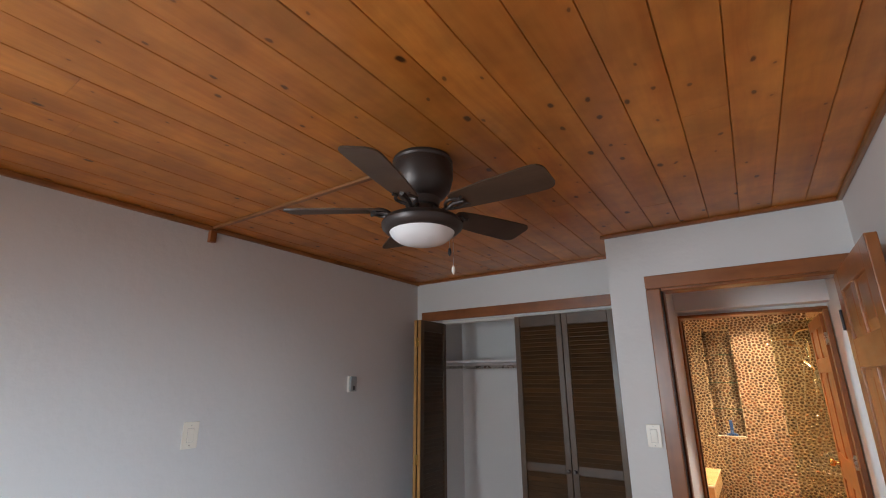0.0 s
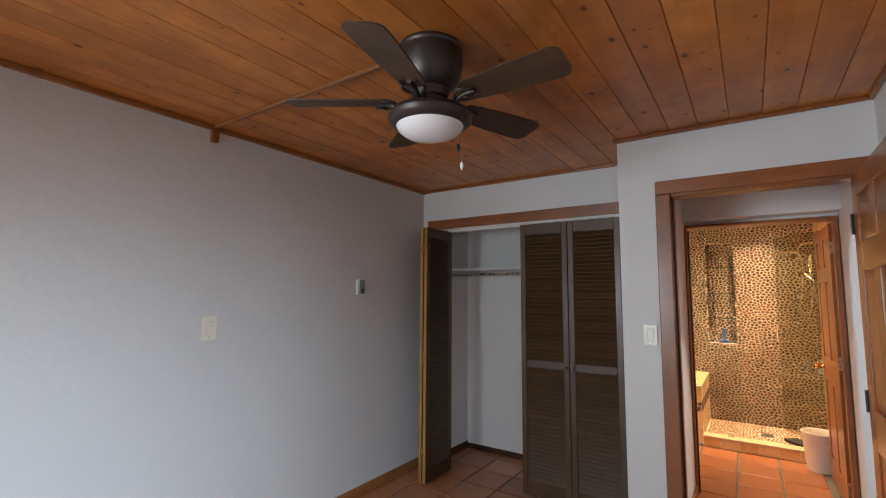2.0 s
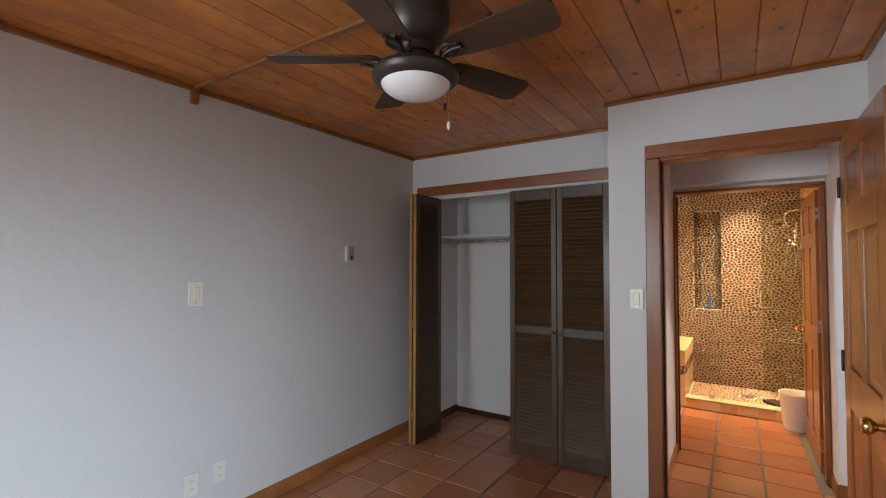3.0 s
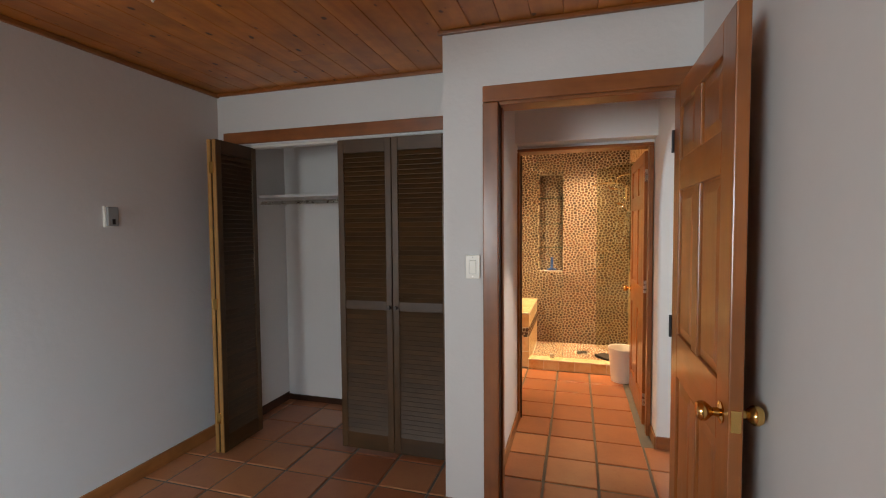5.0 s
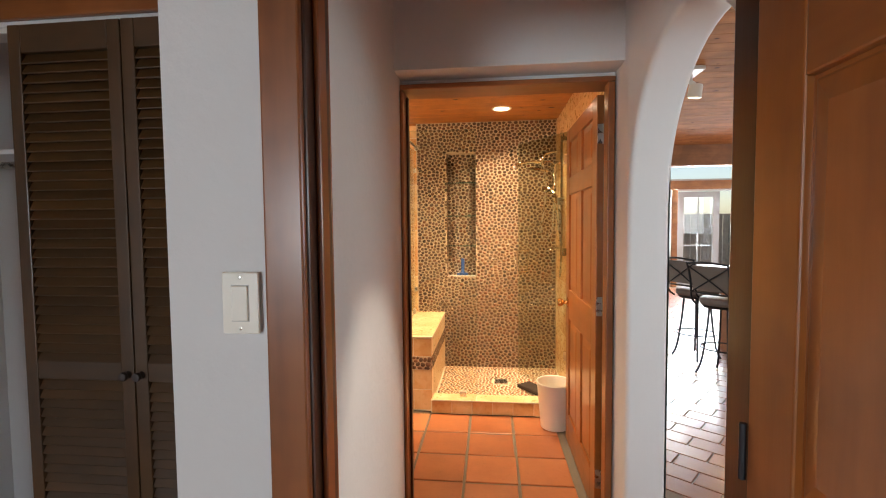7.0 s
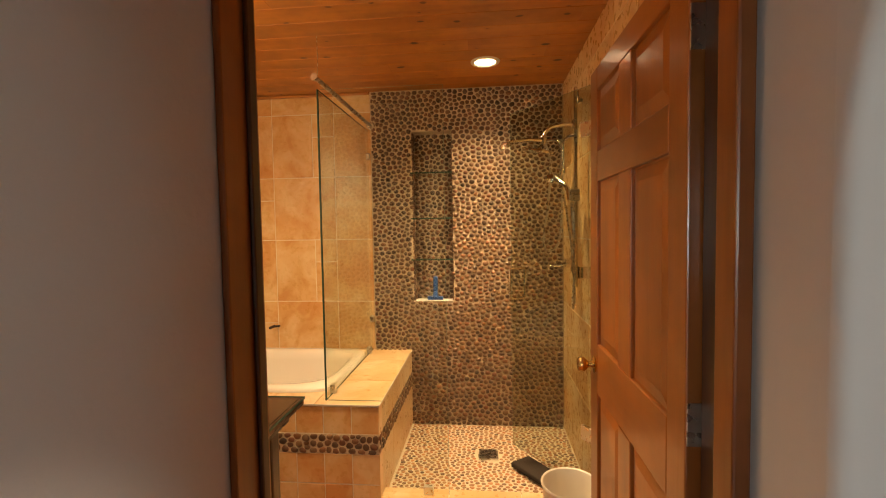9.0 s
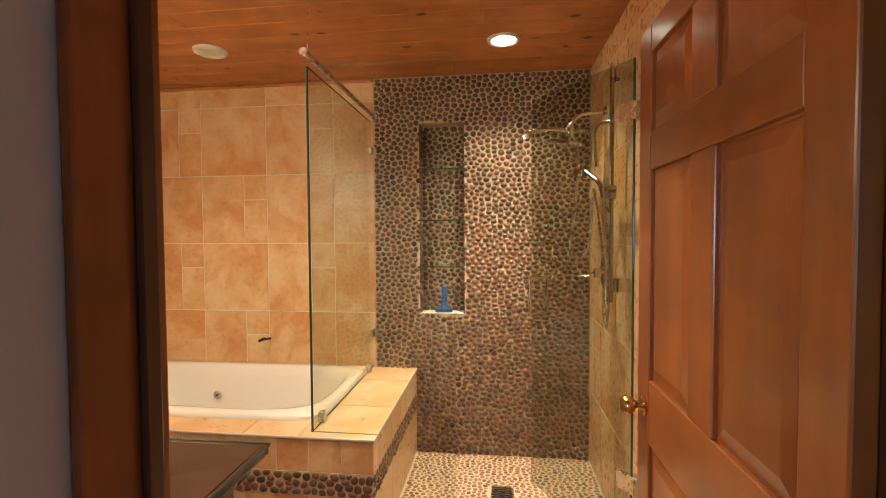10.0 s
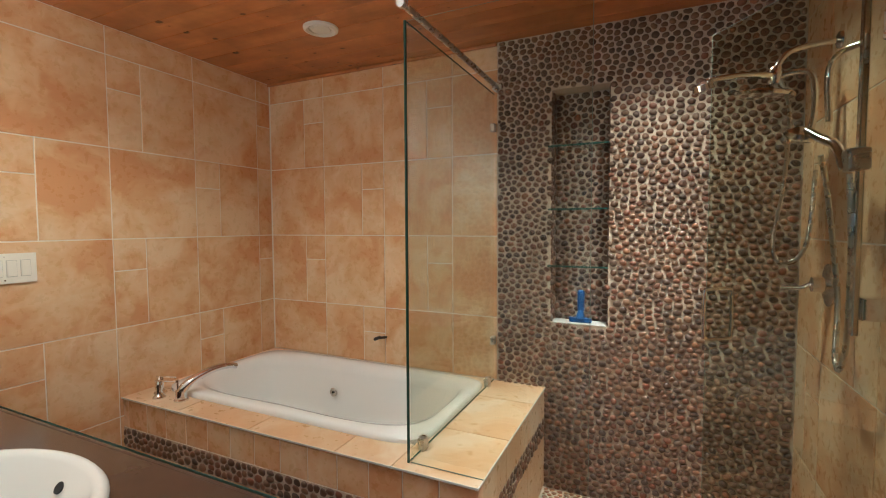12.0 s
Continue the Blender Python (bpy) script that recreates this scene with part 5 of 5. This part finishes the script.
def lay_tile(parent, m, w, h, t=0.003, r=0.0012, material=None, name="tile"):
    material = material or TILE
    if w < 0.012 or h < 0.012:
        return
    key = (round(w, 3), round(h, 3), t, r, material.name)
    if key not in mesh_store:
        mesh_store[key] = tile_mesh(name, w, h, t, r, material)
    piece(name, mesh_store[key], parent, m)


def tile_wall(parent, m, u0, u1, start, narrow_right, z_stop=0.0, parity=0, pitch=0.456, row=0.4465, top=2.263):
    """Rows of large tiles; every other cell is split into a wide tile, a narrow one and a small square. u runs along m's x."""
    j, gap = 0.0029, 0.16
    rows = [(top, BATH_CEIL)] + [(top - row * (k + 1), top - row * k) for k in range(6)]
    for k, (z0, z1) in enumerate(rows):
        z0 = max(z0, z_stop)
        if z1 <= z_stop + 0.02:
            continue
        i = math.floor((u0 - start) / pitch) - 1
        while start + i * pitch < u1:
            a, b = start + i * pitch, start + (i + 1) * pitch
            cells = [(a, b, z0, z1)]
            if (i + k) % 2 == parity and k > 0:
                s = b - gap if narrow_right else a + gap
                wide = (a, s) if narrow_right else (s, b)
                thin = (s, b) if narrow_right else (a, s)
                zs = z1 - gap
                cells = [(*wide, z0, z1)] + ([(*thin, zs, z1), (*thin, z0, zs)] if zs > z0 else [(*thin, z0, z1)])
            for p, q, s0, s1 in cells:
                p, q = max(p, u0), min(q, u1)
                if q - p > 0.015:
                    lay_tile(parent, m @ pose(p + j, 0, s0 + j), q - p - 2 * j, s1 - s0 - 2 * j)
            i += 1


tile_wall(bpy.data.objects["wall_bath_back"], pose(0, 6.363, 0), -2.400, -0.758, -1.938, True, DECK, 0)
tile_wall(bpy.data.objects["wall_bath_west"], pose(-2.403, 0, 0, 0, 0, 90), 4.152, 6.360, 5.334, False, 0.0, 1)
tile_wall(bpy.data.objects["wall_bath_east"], pose(0.573, 0, 0, 0, 0, -90), -6.35, -4.16, -5.60, True, 0.0, 0)

# tub front: small tiles above and below a band of pebbles
sur = bpy.data.objects["tub_surround"]
PW, BAND0, BAND1 = 0.1435, 0.322, 0.422
x = XB
while x > -2.40:
    w = min(PW, x + 2.40)
    for z0, z1 in ((BAND1, DECK - 0.012), (0.167, BAND0), (0.010, 0.165)):
        lay_tile(sur, pose(x - w + 0.0028, YD, z0 + 0.0028), w - 0.0056, z1 - z0 - 0.0056, 0.003)
    x -= PW
for a, b in ((5.345, 5.67), (5.67, 6.0), (6.0, 6.354)):
    for z0, z1 in ((BAND1, DECK - 0.012), (0.05, BAND0)):
        lay_tile(sur, pose(-0.50, 0, 0, 0, 0, 90) @ pose(a + 0.0015, 0, z0 + 0.0015), b - a - 0.003, z1 - z0 - 0.003, 0.005, 0.0015, DECK_TILE)


def lay_flat(parent, x0, x1, y0, y1, z, t=0.009, r=0.0015, material=None, name="tile"):
    lay_tile(parent, Matrix.Translation((x0, y0, z)) @ pose(0, 0, 0, -90), x1 - x0, y1 - y0, t, r, material, name)


for x0, x1, y0, y1 in ((-2.40, -1.985, 5.343, 5.52), (-1.982, -1.53, 5.343, 5.52), (-1.527, -1.075, 5.343, 5.52), (-1.072, -0.823, 5.343, 5.52), (-0.82, XB, 5.343, 5.70), (-0.82, XB, 5.703, 6.10), (-0.82, XB, 6.103, 6.354),
                       (-2.40, -2.292, 5.523, 6.26), (-2.40, -1.6, 6.263, 6.358), (-1.597, -0.823, 6.263, 6.358)):
    lay_flat(sur, x0, x1 - 0.002, y0, y1, DECK - 0.009, 0.009, 0.0015, DECK_TILE)
for i in range(7):
    x0 = -0.492 + i * 0.152
    lay_tile(shower_curb, pose(x0, 5.315, 0.003), 0.148, 0.092, 0.004)
for x0, x1 in ((-0.492, -0.16), (-0.157, 0.20), (0.203, 0.572)):
    lay_flat(shower_curb, x0, x1, 5.306, 5.438, 0.098, 0.009, 0.0015, DECK_TILE)

part("edge_trim", rbox((-2.398, 5.3405, DECK - 0.007), (XB + 0.003, 5.3435, DECK + 0.0012), 0.001, 1), PLASTIC, sur, "thin pale metal tile edge")
part("edge_trim", rbox((XB - 0.001, 5.3435, DECK - 0.007), (XB + 0.003, 6.354, DECK + 0.0012), 0.001, 1), PLASTIC, sur, "thin pale metal tile edge")
part("edge_trim", rbox((-0.492, 5.3035, 0.100), (0.571, 5.3065, 0.1078), 0.001, 1), PLASTIC, shower_curb, "thin pale metal tile edge")

# terracotta floor
PX, PY = 0.303, 0.2985
rng = random.Random(21)
floor_tiles = [tile_mesh("floor_tile", PX - 0.014 - 0.002 * k, PY - 0.013 - 0.002 * k, 0.012, 0.004, SALTILLO) for k in range(3)]
for i in range(-9, 3):
    for j in range(-18, 7):
        x0, y0 = 0.106 + i * PX, 3.523 + j * PY
        cx, cy = x0 + PX / 2, y0 + PY / 2
        if cy > 5.36 or cx > 0.62 or (cx > 0.5 and not 2.9 < cy < 3.8) or cx < XW or (cy < YB):
            continue
        lay = Matrix.Translation((x0 + 0.007, y0 + 0.006, -0.012 + rng.uniform(0, 0.0015))) @ pose(0, 0, 0, -90 + rng.uniform(-0.12, 0.12), rng.uniform(-0.3, 0.3), 0)
        piece("floor_tile", rng.choice(floor_tiles), floor, lay)

# brick-shaped living room pavers, laid on the slant
paver = tile_mesh("paver", 0.292, 0.142, 0.012, 0.003, PAVER)
living = bpy.data.objects["floor_living"]
spare = []
count = 0
turn = radians(-38)
for i in range(-50, 50):
    for j in range(-60, 60):
        u, v = (i + 0.5 * (j % 2)) * 0.30, j * 0.15
        x0, y0 = 2.2 + u * math.cos(turn) - v * math.sin(turn), 6.0 + u * math.sin(turn) + v * math.cos(turn)
        if not (0.85 < x0 < 7.2 and 2.3 < y0 < 12.2):
            continue
        lay = Matrix.Translation((x0, y0, -0.012)) @ Matrix.Rotation(turn, 4, "Z") @ pose(-0.146, 0.071, 0, -90)
        if 0.9 < x0 < 2.3 and 4.4 < y0 < 7.4 and count < 290:
            piece("paver", paver, living, lay)
            count += 1
        else:
            spare.append(lay)
vs, fs = [], []
src_v = [v.co.copy() for v in paver.vertices]
src_f = [tuple(p.vertices) for p in paver.polygons]
for lay in spare:
    k = len(vs)
    vs += [lay @ c for c in src_v]
    fs += [tuple(k + a for a in f) for f in src_f]
me = bpy.data.meshes.new("paver_field")
me.from_pydata(vs, [], fs)
me.materials.append(PAVER)
ob = new("paver_field", me)
ob.parent = living
tagged(ob, "terracotta pavers laid on the slant", kind="stuff")


# river pebbles: relaxed random cells, each one a low dome
def cells(w, h, size, seed, rounds=2):
    """Centres and cell outlines that fill a w x h field."""
    rs = np.random.RandomState(seed)
    nx, ny = int(w / size), int(h / (size * 0.9))
    wide = w
    w = w / 1.22
    nx = int(w / size)
    pts = [((i + 0.5 + 0.5 * (j % 2) - 0.25 + rs.uniform(-0.6, 0.6)) * w / nx, (j + 0.5 + rs.uniform(-0.55, 0.55)) * h / ny) for j in range(ny) for i in range(nx)]

    def outlines(pts):
        grid = {}
        g = size * 1.6
        for k, (x, y) in enumerate(pts):
            grid.setdefault((int(x // g), int(y // g)), []).append(k)
        out = []
        for k, (x, y) in enumerate(pts):
            poly = [(max(x - size, 0), max(y - size, 0)), (min(x + size, w), max(y - size, 0)), (min(x + size, w), min(y + size, h)), (max(x - size, 0), min(y + size, h))]
            gx, gy = int(x // g), int(y // g)
            near = [q for a in (-1, 0, 1) for b in (-1, 0, 1) for q in grid.get((gx + a, gy + b), ()) if q != k]
            near.sort(key=lambda q: (pts[q][0] - x) ** 2 + (pts[q][1] - y) ** 2)
            for q in near[:12]:
                nx_, ny_ = pts[q][0] - x, pts[q][1] - y
                lim = (nx_ * nx_ + ny_ * ny_) / 2
                res = []
                for i in range(len(poly)):
                    p, r = poly[i - 1], poly[i]
                    dp, dr = (p[0] - x) * nx_ + (p[1] - y) * ny_ - lim, (r[0] - x) * nx_ + (r[1] - y) * ny_ - lim
                    if (dp > 0) != (dr > 0):
                        t = dp / (dp - dr)
                        res.append((p[0] + (r[0] - p[0]) * t, p[1] + (r[1] - p[1]) * t))
                    if dr <= 0:
                        res.append(r)
                poly = res
                if len(poly) < 3:
                    break
            out.append(poly)
        return out
    for _ in range(rounds):
        pts = [((sum(a for a, b in p) / len(p)) * 0.7 + c[0] * 0.3, (sum(b for a, b in p) / len(p)) * 0.7 + c[1] * 0.3) if len(p) > 2 else c for p, c in zip(outlines(pts), pts)]
    k = wide / w
    return [((x * k, y), [(a * k, b) for a, b in poly]) for (x, y), poly in zip(pts, outlines(pts))]


def pebble_geometry(c, poly, rs, gap, rise):
    """Vertices (u, v, height) and faces of one pebble, rounded within its cell."""
    n = 11
    cx, cy = sum(a for a, b in poly) / len(poly), sum(b for a, b in poly) / len(poly)
    rad = []
    for i in range(n):
        a = 2 * math.pi * i / n
        dx, dy = math.cos(a), math.sin(a)
        best = 0.05
        for k in range(len(poly)):
            p, q = poly[k - 1], poly[k]
            ex, ey = q[0] - p[0], q[1] - p[1]
            den = dx * ey - dy * ex
            if abs(den) > 1e-9:
                t = ((p[0] - cx) * ey - (p[1] - cy) * ex) / den
                if t > 0:
                    best = min(best, t)
        rad.append(best)
    mean = sum(rad) / n
    rad = [0.5 * rad[i] + 0.2 * (rad[i - 1] + rad[(i + 1) % n]) + 0.1 * mean for i in range(n)]
    rad = [max(min(r * rs.uniform(0.93, 1.0), mean * 1.35) - gap, 0.003) for r in rad]
    hgt = rise * rs.uniform(0.75, 1.2)
    tx, ty = rs.uniform(-0.15, 0.15), rs.uniform(-0.15, 0.15)
    v = []
    for f, z in ((1.0, 0.0), (0.97, 0.45), (0.72, 0.88)):
        for i in range(n):
            a = 2 * math.pi * i / n
            du, dv = f * rad[i] * math.cos(a), f * rad[i] * math.sin(a)
            v.append((cx + du, cy + dv, max(hgt * z + (tx * du + ty * dv if z else 0), 0)))
    v.append((cx, cy, hgt))
    fc = [(r * n + i, r * n + (i + 1) % n, (r + 1) * n + (i + 1) % n, (r + 1) * n + i) for r in (0, 1) for i in range(n)]
    fc += [(2 * n + i, 2 * n + (i + 1) % n, 3 * n) for i in range(n)]
    return v, fc


def pebble_field(parent, m, w, h, size, seed, material, single, keep=None, gap=0.0033, rise=0.0115, name="pebble"):
    """Lay pebbles over a field whose u, v, height axes m maps to the world. single(u, v): build it as an object of its own."""
    rs = np.random.RandomState(seed + 1)
    vs, fs, made = [], [], 0
    for c, poly in cells(w, h, size, seed):
        if len(poly) < 3 or (keep and not keep(*c)):
            continue
        v, f = pebble_geometry(c, poly, rs, gap, rise)
        if made < 295 and single(*c):
            me = bpy.data.meshes.new(name)
            me.from_pydata([m @ Vector(q) for q in v], [], f)
            me.materials.append(material)
            me.shade_smooth()
            ob = new(name, me)
            ob.parent = parent
            ob.matrix_parent_inverse = world_of(parent).inverted()
            made += 1
        else:
            k = len(vs)
            vs += [m @ Vector(q) for q in v]
            fs += [tuple(k + a for a in q) for q in f]
    if vs:
        me = bpy.data.meshes.new(name + "_field")
        me.from_pydata(vs, [], fs)
        me.materials.append(material)
        me.shade_smooth()
        ob = new(name + "_field", me)
        ob.parent = parent
        ob.matrix_parent_inverse = world_of(parent).inverted()
        tagged(ob, "rounded river pebbles set in grout", kind="stuff")


def wall_axes(x0, y, z0):
    """u to +x, v to +z, height to -y."""
    return Matrix(((1, 0, 0, x0), (0, 0, -1, y), (0, 1, 0, z0), (0, 0, 0, 1)))


PEB = 0.0315
pebble_field(wall_pebble, wall_axes(-0.756, YP, 0.035), 1.325, 2.362, PEB, 5, PEBBLE, lambda u, v: 0.66 < u < 0.98 and 0.95 < v < 1.9,
             lambda u, v: not (NX0 + 0.002 < u - 0.756 < NX1 - 0.002 and NZ0 + 0.002 < v + 0.035 < NZ1 - 0.002))
pebble_field(wall_pebble, wall_axes(NX0, YP + ND, NZ0), NX1 - NX0, NZ1 - NZ0, PEB, 6, PEBBLE, lambda u, v: False)
for xs, s in ((NX0, 1), (NX1, -1)):
    pebble_field(wall_pebble, Matrix(((0, 0, s, xs), (1, 0, 0, YP), (0, 1, 0, NZ0), (0, 0, 0, 1))), ND, NZ1 - NZ0, PEB, 12 + s, PEBBLE, lambda u, v: False, None, 0.0026, 0.008)
pebble_field(shower_floor, Matrix(((1, 0, 0, -0.492), (0, 1, 0, 5.44), (0, 0, 1, 0.034), (0, 0, 0, 1))), 1.06, 0.91, 0.027, 8, FLOOR_PEBBLE, lambda u, v: 0.3 < u < 0.8 and 0.05 < v < 0.6,
             lambda u, v: not (-0.03 < u - 0.492 < 0.11 and 5.86 < v + 5.44 < 6.0), 0.0042, 0.005)
pebble_field(sur, wall_axes(-2.395, YD, BAND0), 1.895, BAND1 - BAND0, 0.030, 9, PEBBLE, lambda u, v: u > 0.6, None, 0.0015, 0.010)
pebble_field(sur, Matrix(((0, 0, 1, -0.50), (1, 0, 0, 5.345), (0, 1, 0, BAND0), (0, 0, 0, 1))), 1.0, BAND1 - BAND0, 0.030, 10, PEBBLE, lambda u, v: False, None, 0.0015, 0.010)
pebble_back = boxes(((-2.398, YD - 0.004, BAND0), (-0.496, YD - 0.0005, BAND1)), ((-0.4995, 5.35, BAND0), (-0.496, 6.35, BAND1)))
part("band_grout", pebble_back, GROUT, sur, "dark grout behind the pebble band", None)
